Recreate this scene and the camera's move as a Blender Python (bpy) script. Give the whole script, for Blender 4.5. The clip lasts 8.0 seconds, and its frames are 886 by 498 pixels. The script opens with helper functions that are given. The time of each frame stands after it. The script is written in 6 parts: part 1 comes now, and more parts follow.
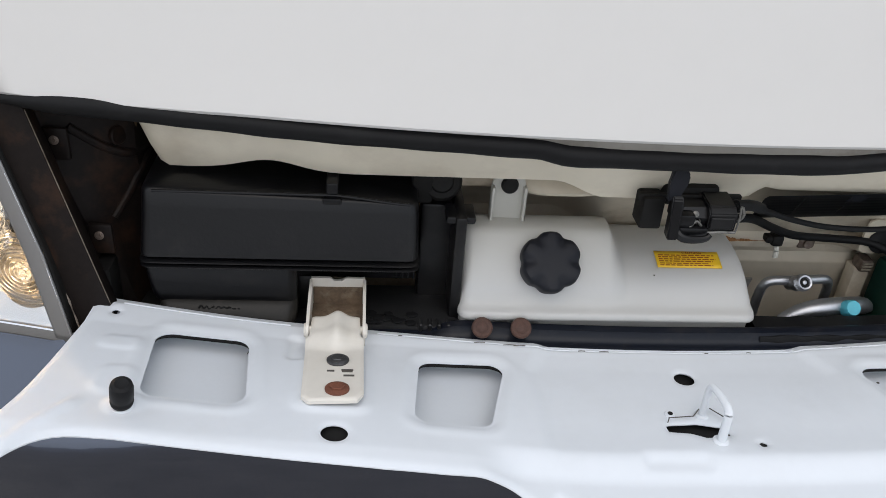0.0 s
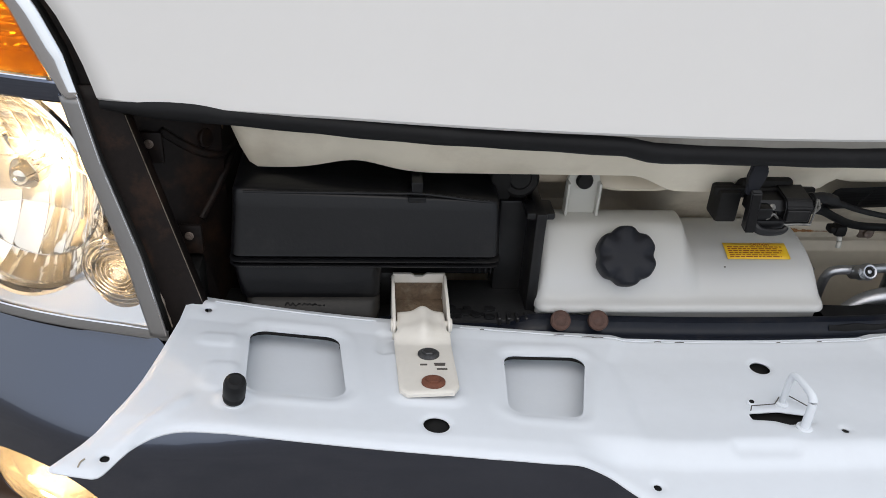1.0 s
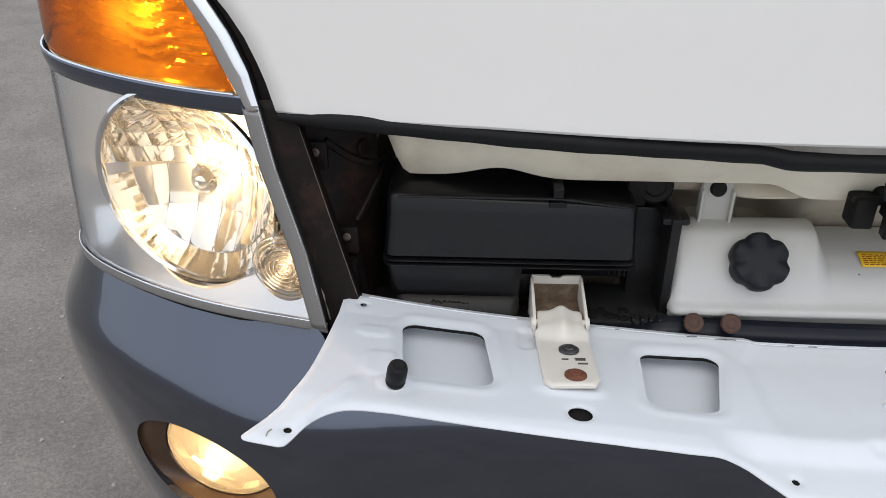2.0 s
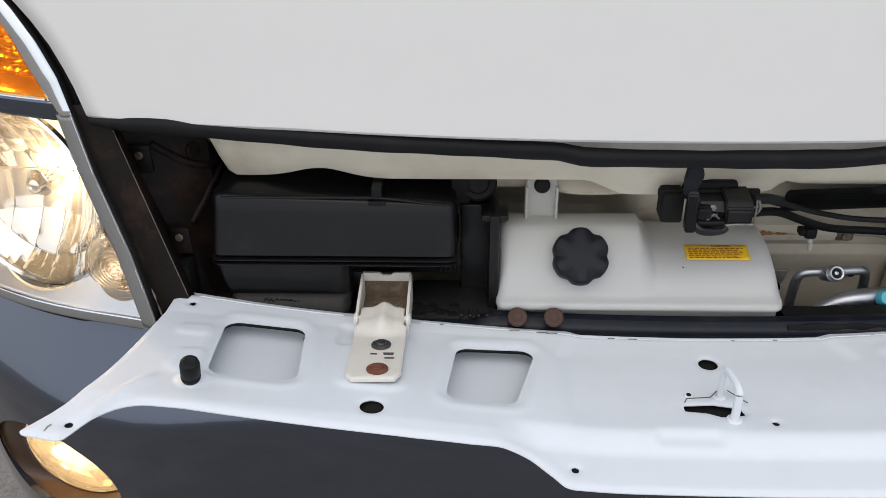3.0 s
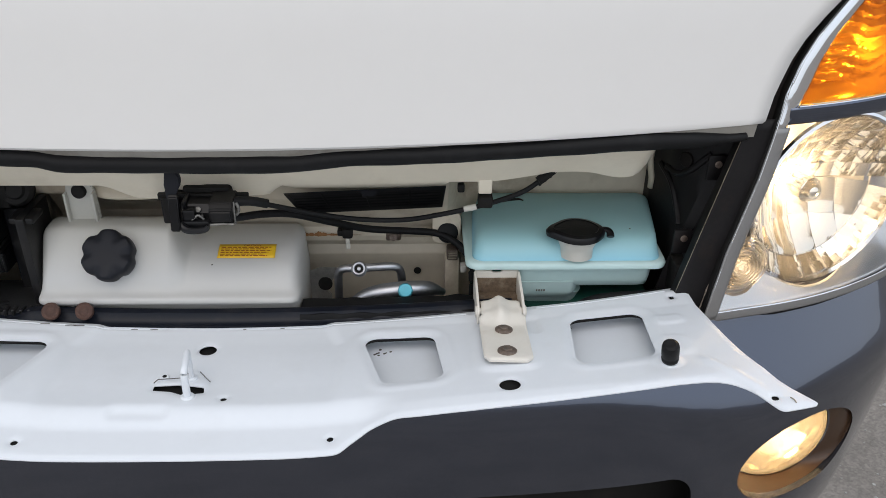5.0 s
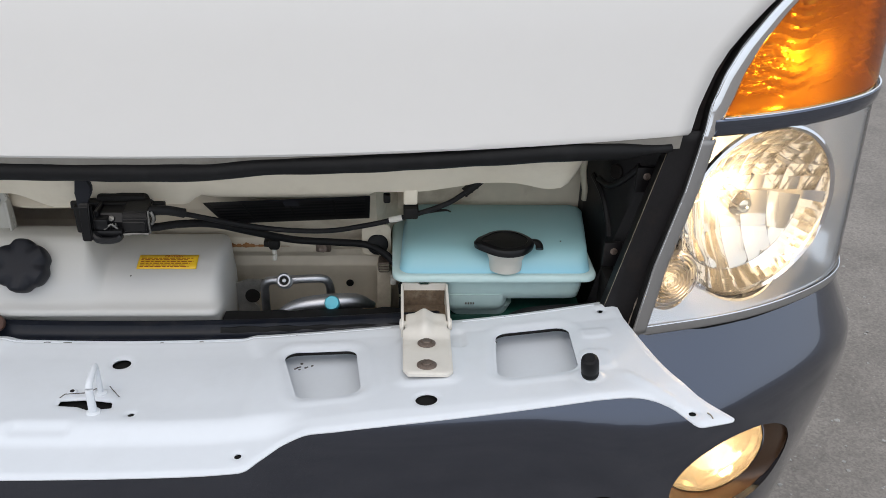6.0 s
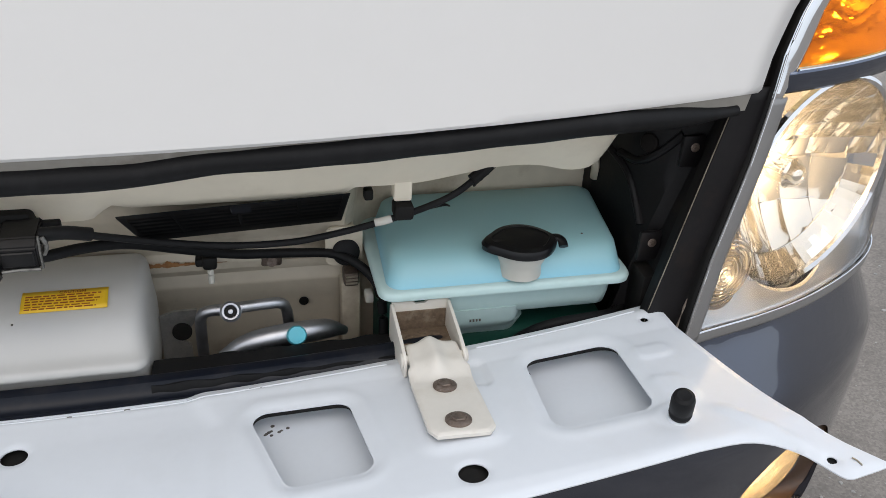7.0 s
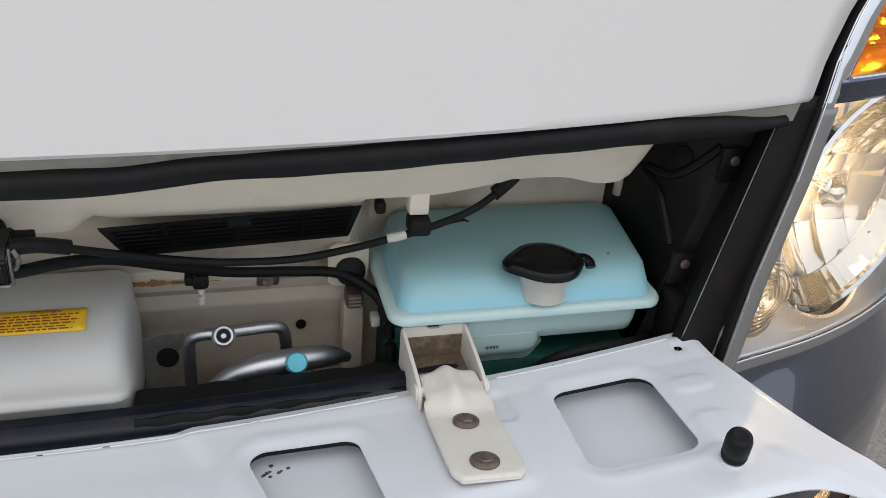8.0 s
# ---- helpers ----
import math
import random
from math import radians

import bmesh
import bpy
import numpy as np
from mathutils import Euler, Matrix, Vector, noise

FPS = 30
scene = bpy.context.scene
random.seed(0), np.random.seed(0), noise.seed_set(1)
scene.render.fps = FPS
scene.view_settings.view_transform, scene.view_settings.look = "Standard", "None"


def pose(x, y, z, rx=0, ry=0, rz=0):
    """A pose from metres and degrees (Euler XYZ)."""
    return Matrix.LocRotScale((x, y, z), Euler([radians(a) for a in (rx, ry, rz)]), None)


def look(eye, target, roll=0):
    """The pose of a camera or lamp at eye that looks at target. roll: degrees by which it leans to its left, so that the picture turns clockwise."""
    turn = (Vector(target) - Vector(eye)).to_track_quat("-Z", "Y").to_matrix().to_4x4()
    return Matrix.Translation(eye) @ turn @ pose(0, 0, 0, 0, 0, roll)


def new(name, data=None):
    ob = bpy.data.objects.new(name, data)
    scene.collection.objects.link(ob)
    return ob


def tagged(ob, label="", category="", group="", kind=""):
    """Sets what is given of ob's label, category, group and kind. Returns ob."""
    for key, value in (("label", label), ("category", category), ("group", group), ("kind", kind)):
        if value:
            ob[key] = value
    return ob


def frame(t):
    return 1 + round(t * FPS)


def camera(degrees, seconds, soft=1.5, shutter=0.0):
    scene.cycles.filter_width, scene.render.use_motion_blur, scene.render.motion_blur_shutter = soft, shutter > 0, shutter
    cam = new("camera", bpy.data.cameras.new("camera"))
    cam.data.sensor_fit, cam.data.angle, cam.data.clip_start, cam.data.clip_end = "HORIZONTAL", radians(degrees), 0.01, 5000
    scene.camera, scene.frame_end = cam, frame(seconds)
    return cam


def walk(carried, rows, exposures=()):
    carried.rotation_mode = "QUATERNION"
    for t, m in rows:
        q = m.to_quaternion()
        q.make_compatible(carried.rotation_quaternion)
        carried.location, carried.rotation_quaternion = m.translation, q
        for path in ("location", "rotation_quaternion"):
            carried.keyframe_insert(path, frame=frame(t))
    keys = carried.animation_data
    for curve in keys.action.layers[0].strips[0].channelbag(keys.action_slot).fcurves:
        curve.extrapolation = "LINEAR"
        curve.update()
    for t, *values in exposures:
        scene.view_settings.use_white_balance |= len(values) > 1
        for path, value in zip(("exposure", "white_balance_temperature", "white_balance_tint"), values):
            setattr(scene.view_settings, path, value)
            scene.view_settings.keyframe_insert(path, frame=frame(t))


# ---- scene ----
cam = camera(55.3, 8.0, soft=0.8)
PATH = [
    (0, (-0.301, -0.641, 1.179), (-0.11, 1.064, 0.151), 4.5),
    (0.5, (-0.342, -0.65, 1.192), (-0.166, 1.041, 0.139), 4.0),
    (1, (-0.376, -0.65, 1.189), (-0.192, 1.044, 0.142), 3.6),
    (1.5, (-0.413, -0.677, 1.2), (-0.393, 1.032, 0.162), 1.1),
    (1.7, (-0.43, -0.692, 1.206), (-0.444, 1.021, 0.173), 0.8),
    (2.8, (-0.295, -0.71, 1.201), (-0.389, 1.015, 0.194), -0.6),
    (3, (-0.237, -0.715, 1.21), (-0.296, 1.006, 0.192), -0.6),
    (3.5, (-0.087, -0.738, 1.214), (-0.122, 0.992, 0.211), -0.4),
    (4, (-0.032, -0.772, 1.222), (0.021, 0.966, 0.235), 0.2),
    (4.5, (0.097, -0.791, 1.236), (0.132, 0.945, 0.243), 0.2),
    (5, (0.228, -0.809, 1.24), (0.292, 0.933, 0.26), 0.8),
    (5.2, (0.262, -0.814, 1.242), (0.349, 0.932, 0.271), 1.3),
    (6.3, (0.289, -0.766, 1.209), (0.433, 0.99, 0.262), 2.5),
    (6.5, (0.257, -0.711, 1.183), (0.466, 1.037, 0.232), 3.4),
    (7, (0.181, -0.564, 1.148), (0.622, 1.108, 0.142), 3.4),
    (7.5, (0.197, -0.501, 1.139), (0.703, 1.142, 0.118), 4.6),
    (8, (0.163, -0.5, 1.11), (0.665, 1.183, 0.153), 4.9),
]
walk(cam, [(t, look(eye, target, roll)) for t, eye, target, roll in PATH],
     exposures=[(0.0, 0.05), (3.0, 0.02), (4.5, 0.0), (6.5, 0.05), (7.2, 0.06), (8.0, -0.06)])

# ---- daylight under a bright overcast sky ----
world = bpy.data.worlds.new("overcast_sky")
scene.world = world
world.use_nodes = True
wn = world.node_tree
wn.nodes.clear()
w_out = wn.nodes.new("ShaderNodeOutputWorld")
w_bg = wn.nodes.new("ShaderNodeBackground")
w_sky = wn.nodes.new("ShaderNodeTexSky")
w_sky.sky_type = "NISHITA"
w_sky.sun_disc = False
w_sky.sun_elevation = radians(55)
w_sky.sun_rotation = radians(200)
w_sky.dust_density = 6.0
w_sky.air_density = 1.0
w_mix = wn.nodes.new("ShaderNodeMix")
w_mix.data_type = "RGBA"
w_mix.inputs[0].default_value = 0.72
w_mix.inputs[7].default_value = (9.2, 9.9, 10.9, 1)
wn.links.new(w_sky.outputs[0], w_mix.inputs[6])
wn.links.new(w_mix.outputs[2], w_bg.inputs[0])
w_bg.inputs[1].default_value = 0.122
wn.links.new(w_bg.outputs[0], w_out.inputs[0])

sun = new("sun", bpy.data.lights.new("sun", "SUN"))
sun.data.energy = 0.3
sun.data.angle = radians(35)
sun.data.color = (1.0, 0.97, 0.93)
sun.matrix_world = look((0.8, -2.2, 4.0), (0, 0, 0.7))


# ---- materials ----
def mat(name, color, rough=0.5, metal=0.0, coat=0.0, spec=0.5, vary=0.06, scale=6.0, fine=120.0, bump=0.0,
        stain=None, stain_amt=0.0, stain_scale=9.0, rough_vary=0.08, sub=0.0, coat_rough=0.05):
    """A surface with colour that wanders at two scales, fine relief and optional stains."""
    m = bpy.data.materials.new(name)
    m.use_nodes = True
    t = m.node_tree
    b = t.nodes["Principled BSDF"]
    b.inputs["Metallic"].default_value = metal
    b.inputs["Coat Weight"].default_value = coat
    b.inputs["Coat Roughness"].default_value = coat_rough
    b.inputs["Specular IOR Level"].default_value = spec
    if sub:
        b.inputs["Subsurface Weight"].default_value = sub
        b.inputs["Subsurface Radius"].default_value = (0.02, 0.02, 0.02)
        b.inputs["Subsurface Scale"].default_value = 0.4
    co = t.nodes.new("ShaderNodeTexCoord")
    n1 = t.nodes.new("ShaderNodeTexNoise")
    n1.inputs["Scale"].default_value = scale
    n1.inputs["Detail"].default_value = 5
    n2 = t.nodes.new("ShaderNodeTexNoise")
    n2.inputs["Scale"].default_value = fine
    n2.inputs["Detail"].default_value = 3
    for n in (n1, n2):
        t.links.new(co.outputs["Object"], n.inputs["Vector"])
    mixn = t.nodes.new("ShaderNodeMix")
    mixn.inputs[0].default_value = 0.35
    t.links.new(n1.outputs[0], mixn.inputs[2])
    t.links.new(n2.outputs[0], mixn.inputs[3])
    ramp = t.nodes.new("ShaderNodeValToRGB")
    c = Vector(color)
    ramp.color_ramp.elements[0].position = 0.3
    ramp.color_ramp.elements[1].position = 0.7
    ramp.color_ramp.elements[0].color = (*(c * (1 - vary)), 1)
    ramp.color_ramp.elements[1].color = (*[min(1, v) for v in c * (1 + vary)], 1)
    t.links.new(mixn.outputs[0], ramp.inputs[0])
    last = ramp.outputs[0]
    if stain:
        n3 = t.nodes.new("ShaderNodeTexNoise")
        n3.inputs["Scale"].default_value = stain_scale
        n3.inputs["Detail"].default_value = 8
        n3.inputs["Roughness"].default_value = 0.65
        t.links.new(co.outputs["Object"], n3.inputs["Vector"])
        r3 = t.nodes.new("ShaderNodeMapRange")
        r3.inputs[1].default_value = 0.52
        r3.inputs[2].default_value = 0.75
        r3.inputs[4].default_value = stain_amt
        t.links.new(n3.outputs[0], r3.inputs[0])
        mx = t.nodes.new("ShaderNodeMix")
        mx.data_type = "RGBA"
        t.links.new(r3.outputs[0], mx.inputs[0])
        t.links.new(last, mx.inputs[6])
        mx.inputs[7].default_value = (*stain, 1)
        last = mx.outputs[2]
    t.links.new(last, b.inputs["Base Color"])
    rr = t.nodes.new("ShaderNodeMapRange")
    rr.inputs[3].default_value = max(0.02, rough - rough_vary)
    rr.inputs[4].default_value = min(1, rough + rough_vary)
    t.links.new(n1.outputs[0], rr.inputs[0])
    t.links.new(rr.outputs[0], b.inputs["Roughness"])
    if bump:
        bp = t.nodes.new("ShaderNodeBump")
        bp.inputs["Strength"].default_value = bump
        bp.inputs["Distance"].default_value = 0.001
        t.links.new(n2.outputs[0], bp.inputs["Height"])
        t.links.new(bp.outputs[0], b.inputs["Normal"])
    return m


def clear_mat(name, tint=(0.97, 0.98, 0.98), gloss=0.02, haze=0.0):
    """Thin clear or tinted plastic: light goes straight through, with gloss that grows at the edge."""
    m = bpy.data.materials.new(name)
    m.use_nodes = True
    t = m.node_tree
    t.nodes.clear()
    o = t.nodes.new("ShaderNodeOutputMaterial")
    tr = t.nodes.new("ShaderNodeBsdfTransparent")
    tr.inputs[0].default_value = (*tint, 1)
    gl = t.nodes.new("ShaderNodeBsdfGlossy")
    gl.inputs["Roughness"].default_value = gloss
    fr = t.nodes.new("ShaderNodeFresnel")
    fr.inputs[0].default_value = 1.45
    mx = t.nodes.new("ShaderNodeMixShader")
    t.links.new(fr.outputs[0], mx.inputs[0])
    src = tr.outputs[0]
    if haze:
        df = t.nodes.new("ShaderNodeBsdfTranslucent")
        df.inputs[0].default_value = (*[min(1, v * 1.0) for v in tint], 1)
        m2 = t.nodes.new("ShaderNodeMixShader")
        m2.inputs[0].default_value = haze
        t.links.new(src, m2.inputs[1])
        t.links.new(df.outputs[0], m2.inputs[2])
        src = m2.outputs[0]
    t.links.new(src, mx.inputs[1])
    t.links.new(gl.outputs[0], mx.inputs[2])
    t.links.new(mx.outputs[0], o.inputs[0])
    return m


def glow_mat(name, color, strength):
    m = bpy.data.materials.new(name)
    m.use_nodes = True
    b = m.node_tree.nodes["Principled BSDF"]
    b.inputs["Base Color"].default_value = (*color, 1)
    b.inputs["Emission Color"].default_value = (*color, 1)
    b.inputs["Emission Strength"].default_value = strength
    return m


WHITE = mat("white_car_paint", (0.785, 0.77, 0.745), 0.35, coat=0.5, vary=0.012, scale=2, fine=40, coat_rough=0.12)
WHITE_IN = mat("white_panel_paint", (0.73, 0.758, 0.79), 0.46, coat=0.12, vary=0.02, scale=5, fine=90, bump=0.05,
               stain=(0.5, 0.5, 0.48), stain_amt=0.10, stain_scale=14, coat_rough=0.25)
SKIN = mat("outer_skin_back_paint", (0.72, 0.75, 0.785), 0.55, vary=0.02, scale=7, fine=200, bump=0.06)
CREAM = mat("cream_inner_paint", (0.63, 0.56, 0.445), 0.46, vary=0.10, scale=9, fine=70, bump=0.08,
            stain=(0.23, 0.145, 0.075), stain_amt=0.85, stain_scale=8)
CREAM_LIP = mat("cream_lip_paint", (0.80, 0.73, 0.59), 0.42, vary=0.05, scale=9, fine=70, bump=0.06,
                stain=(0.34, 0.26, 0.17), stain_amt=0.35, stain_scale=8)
CREAM_CLEAN = mat("cream_bracket_paint", (0.73, 0.69, 0.62), 0.45, vary=0.04, scale=20, fine=160, bump=0.08,
                  stain=(0.38, 0.30, 0.2), stain_amt=0.25, stain_scale=40)
# dirty flange paint, its base darkened for the shade under the panel edge
FLANGE = mat("shaded_dirty_flange_paint", (0.33, 0.31, 0.275), 0.6, vary=0.12, scale=14, fine=120, bump=0.1,
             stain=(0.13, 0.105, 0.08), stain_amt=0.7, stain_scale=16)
GRIME = mat("grimy_metal", (0.30, 0.26, 0.20), 0.8, vary=0.35, scale=60, fine=300, bump=0.4,
            stain=(0.08, 0.05, 0.03), stain_amt=0.7, stain_scale=90)
# brown base holds the fog lamp's amber glow on its recess
FOG_WELL = mat("amber_glow_lamp_well", (0.05, 0.026, 0.013), 0.38, vary=0.2, scale=20, fine=200, bump=0.05, spec=0.4)
DIRT = mat("brown_dirt", (0.15, 0.105, 0.068), 0.9, vary=0.4, scale=70, fine=300, bump=0.5,
           stain=(0.32, 0.27, 0.2), stain_amt=0.6, stain_scale=80)
BUMPER = mat("dark_grey_blue_bumper_paint", (0.066, 0.080, 0.118), 0.18, metal=0.97, coat=1.0, vary=0.03, scale=3, fine=400,
             coat_rough=0.03, rough_vary=0.03)
BLACK = mat("black_plastic", (0.0050, 0.0050, 0.0058), 0.33, vary=0.2, scale=12, fine=300, bump=0.1, spec=0.30,
            stain=(0.028, 0.026, 0.023), stain_amt=0.5, stain_scale=12)
BLACK_MATT = mat("dusty_black_plastic", (0.007, 0.0065, 0.006), 0.65, vary=0.3, scale=18, fine=250, bump=0.15, spec=0.25,
                 stain=(0.03, 0.024, 0.019), stain_amt=0.5, stain_scale=16)
# vent plastic made blacker for the shade under the cowl
VENT = mat("shaded_black_vent_plastic", (0.0035, 0.0035, 0.004), 0.5, vary=0.2, scale=20, fine=200, spec=0.2)
RUBBER = mat("black_rubber", (0.0065, 0.0065, 0.007), 0.58, vary=0.2, scale=10, fine=350, bump=0.1,
             stain=(0.03, 0.03, 0.03), stain_amt=0.3, stain_scale=25, spec=0.22)
KNOB = mat("grey_black_cap_plastic", (0.008, 0.009, 0.0135), 0.55, vary=0.15, scale=40, fine=300, bump=0.1, spec=0.3)
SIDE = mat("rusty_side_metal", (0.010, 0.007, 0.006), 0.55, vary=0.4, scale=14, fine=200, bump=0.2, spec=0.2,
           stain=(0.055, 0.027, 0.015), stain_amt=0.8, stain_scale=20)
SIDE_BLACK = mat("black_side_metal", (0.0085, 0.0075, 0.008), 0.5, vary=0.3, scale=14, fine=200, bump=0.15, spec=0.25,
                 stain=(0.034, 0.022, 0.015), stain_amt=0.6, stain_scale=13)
CHIPPED = mat("chipped_rusty_edge", (0.32, 0.27, 0.22), 0.5, metal=0.3, vary=0.3, scale=60, fine=300,
              stain=(0.05, 0.022, 0.012), stain_amt=1.0, stain_scale=70)
DUSTY = mat("dust_covered_black_plastic", (0.017, 0.0155, 0.0135), 0.42, vary=0.3, scale=16, fine=250, bump=0.12, spec=0.25,
            stain=(0.06, 0.051, 0.04), stain_amt=0.6, stain_scale=20)
LEDGE = mat("dusty_ledge_plastic", (0.012, 0.012, 0.0125), 0.5, vary=0.35, scale=40, fine=250, bump=0.2,
            stain=(0.04, 0.038, 0.036), stain_amt=0.6, stain_scale=45)
TRIMBLUE = mat("blue_black_sill_paint", (0.007, 0.009, 0.015), 0.36, spec=0.22, coat=0.06, vary=0.15, scale=15, fine=200,
               stain=(0.07, 0.06, 0.05), stain_amt=0.25, stain_scale=30)
MILK = mat("milky_tank_plastic", (0.54, 0.53, 0.48), 0.42, vary=0.03, scale=8, fine=90, sub=0.25, spec=0.4,
           stain=(0.62, 0.57, 0.45), stain_amt=0.35, stain_scale=10)
CHROME = mat("chrome", (0.82, 0.83, 0.85), 0.07, metal=1.0, vary=0.02, rough_vary=0.03)
SATIN = mat("satin_silver", (0.27, 0.265, 0.26), 0.36, metal=0.4, vary=0.05, rough_vary=0.05)
MIRROR = mat("reflector_silver", (0.91, 0.87, 0.79), 0.06, metal=0.955, vary=0.02, rough_vary=0.04)
BEZEL = mat("bezel_silver", (0.84, 0.84, 0.85), 0.19, metal=0.7, vary=0.03)
# chrome whose dark reflections are put into the base colour
DARK_REFLECT_CHROME = mat("chrome_dark_reflection", (0.15, 0.17, 0.22), 0.06, metal=1.0, vary=0.05, rough_vary=0.02)
ALU = mat("aluminium_pipe", (0.52, 0.53, 0.56), 0.42, metal=1.0, vary=0.1, scale=40, fine=300,
          stain=(0.3, 0.29, 0.27), stain_amt=0.4, stain_scale=50)
ZINC = mat("zinc_bolt", (0.42, 0.41, 0.39), 0.4, metal=0.8, vary=0.2, scale=120, fine=500, bump=0.2)
BROWN_BOLT = mat("tarnished_bolt", (0.17, 0.13, 0.105), 0.5, metal=0.5, vary=0.4, scale=160, fine=600, bump=0.3,
                 stain=(0.35, 0.30, 0.27), stain_amt=0.5, stain_scale=200)
DARK_BOLT = mat("dark_steel_bolt", (0.085, 0.085, 0.088), 0.42, metal=0.6, vary=0.3, scale=150, fine=600, bump=0.25)
SPRING = mat("dull_spring_steel", (0.20, 0.195, 0.18), 0.45, metal=0.7, vary=0.4, scale=160, fine=500, stain=(0.03, 0.025, 0.02), stain_amt=0.9, stain_scale=120)
RUST = mat("rusty_bolt", (0.15, 0.052, 0.028), 0.8, vary=0.4, scale=150, fine=700, bump=0.4)
RUST_STAIN = mat("orange_rust_stain", (0.30, 0.145, 0.055), 0.85, vary=0.45, scale=120, fine=500, bump=0.3,
                 stain=(0.11, 0.045, 0.022), stain_amt=0.9, stain_scale=110)
RUST_DULL = mat("dull_rusty_bolt", (0.075, 0.036, 0.025), 0.7, vary=0.35, scale=150, fine=700, bump=0.3)
YELLOW = mat("yellow_label", (0.83, 0.52, 0.02), 0.5, vary=0.04, scale=60, fine=300)
INK = mat("red_brown_ink", (0.30, 0.07, 0.01), 0.6, vary=0.1)
DARKINK = mat("dark_ink", (0.09, 0.08, 0.07), 0.6, vary=0.1)
BLUECAP = mat("light_blue_cap_plastic", (0.10, 0.50, 0.62), 0.45, vary=0.05, scale=60)
GREEN = mat("dark_green_plastic", (0.012, 0.075, 0.055), 0.5, vary=0.25, scale=20, fine=200)
ASPHALT = mat("asphalt", (0.238, 0.215, 0.192), 0.92, vary=0.26, scale=4.0, fine=90, bump=0.8, spec=0.3,
              stain=(0.15, 0.138, 0.125), stain_amt=0.6, stain_scale=26)


def stony(m, scale, amount):
    """Adds chippings of differing grey to a ground material."""
    t = m.node_tree
    b = t.nodes["Principled BSDF"]
    src = b.inputs["Base Color"].links[0].from_socket
    co = t.nodes.new("ShaderNodeTexCoord")
    vo = t.nodes.new("ShaderNodeTexVoronoi")
    vo.inputs["Scale"].default_value = scale
    t.links.new(co.outputs["Object"], vo.inputs["Vector"])
    hs = t.nodes.new("ShaderNodeSeparateColor")
    t.links.new(vo.outputs["Color"], hs.inputs[0])
    mr = t.nodes.new("ShaderNodeMapRange")
    mr.inputs[3].default_value = 1 - amount
    mr.inputs[4].default_value = 1 + amount
    t.links.new(hs.outputs[0], mr.inputs[0])
    mx = t.nodes.new("ShaderNodeMix")
    mx.data_type = "RGBA"
    mx.blend_type = "MULTIPLY"
    mx.inputs[0].default_value = 1
    t.links.new(src, mx.inputs[6])
    t.links.new(mr.outputs[0], mx.inputs[7])
    t.links.new(mx.outputs[2], b.inputs["Base Color"])


stony(ASPHALT, 230, 0.16)
GRIT = mat("grit", (0.36, 0.35, 0.33), 0.9, vary=0.3, scale=30)
LENS = clear_mat("clear_lens", haze=0.035)
RIBBED = clear_mat("ribbed_clear_lens", (0.95, 0.93, 0.90), 0.08, haze=0.30)
BULBGLASS = clear_mat("bulb_glass", (0.98, 0.97, 0.94))
AMBER = clear_mat("amber_lens", (1.0, 0.43, 0.035), 0.04, haze=0.20)
AMBER_BACK = mat("amber_reflector", (1.0, 0.93, 0.72), 0.16, metal=0.6, vary=0.12, scale=30, fine=150)
FOGLENS = clear_mat("fog_lens", (1.0, 0.80, 0.56), 0.05, haze=0.20)
FILAMENT = glow_mat("lit_bulb", (1.0, 0.80, 0.52), 90.0)
FILAMENT_SMALL = glow_mat("lit_small_bulb", (1.0, 0.72, 0.40), 1.8)
FOGBULB = glow_mat("lit_fog_bulb", (1.0, 0.84, 0.60), 20.0)
SPARK = glow_mat("glowing_amber_point", (1.0, 0.55, 0.10), 12.0)


def fluid_mat(name, z0, z1, stops):
    """Translucent moulded plastic whose colour follows the fluid standing behind it."""
    m = mat(name, (0.5, 0.6, 0.6), 0.4, vary=0.04, scale=10, sub=0.25, spec=0.4)
    t = m.node_tree
    b = t.nodes["Principled BSDF"]
    geo = t.nodes.new("ShaderNodeNewGeometry")
    sep = t.nodes.new("ShaderNodeSeparateXYZ")
    t.links.new(geo.outputs["Position"], sep.inputs[0])
    nz = t.nodes.new("ShaderNodeTexNoise")
    nz.inputs["Scale"].default_value = 9
    nz.inputs["Detail"].default_value = 4
    t.links.new(geo.outputs["Position"], nz.inputs["Vector"])
    ad = t.nodes.new("ShaderNodeMath")
    ad.operation = "MULTIPLY_ADD"
    ad.inputs[1].default_value = 0.35 * (z1 - z0)
    t.links.new(nz.outputs[0], ad.inputs[0])
    t.links.new(sep.outputs[2], ad.inputs[2])
    mr = t.nodes.new("ShaderNodeMapRange")
    mr.inputs[1].default_value = z0
    mr.inputs[2].default_value = z1 + 0.2 * (z1 - z0)
    t.links.new(ad.outputs[0], mr.inputs[0])
    rp = t.nodes.new("ShaderNodeValToRGB")
    el = rp.color_ramp.elements
    el[0].position, el[0].color = stops[0][0], (*stops[0][1], 1)
    el[1].position, el[1].color = stops[-1][0], (*stops[-1][1], 1)
    for at, c in stops[1:-1]:
        e = el.new(at)
        e.color = (*c, 1)
    t.links.new(mr.outputs[0], rp.inputs[0])
    t.links.new(rp.outputs[0], b.inputs["Base Color"])
    return m


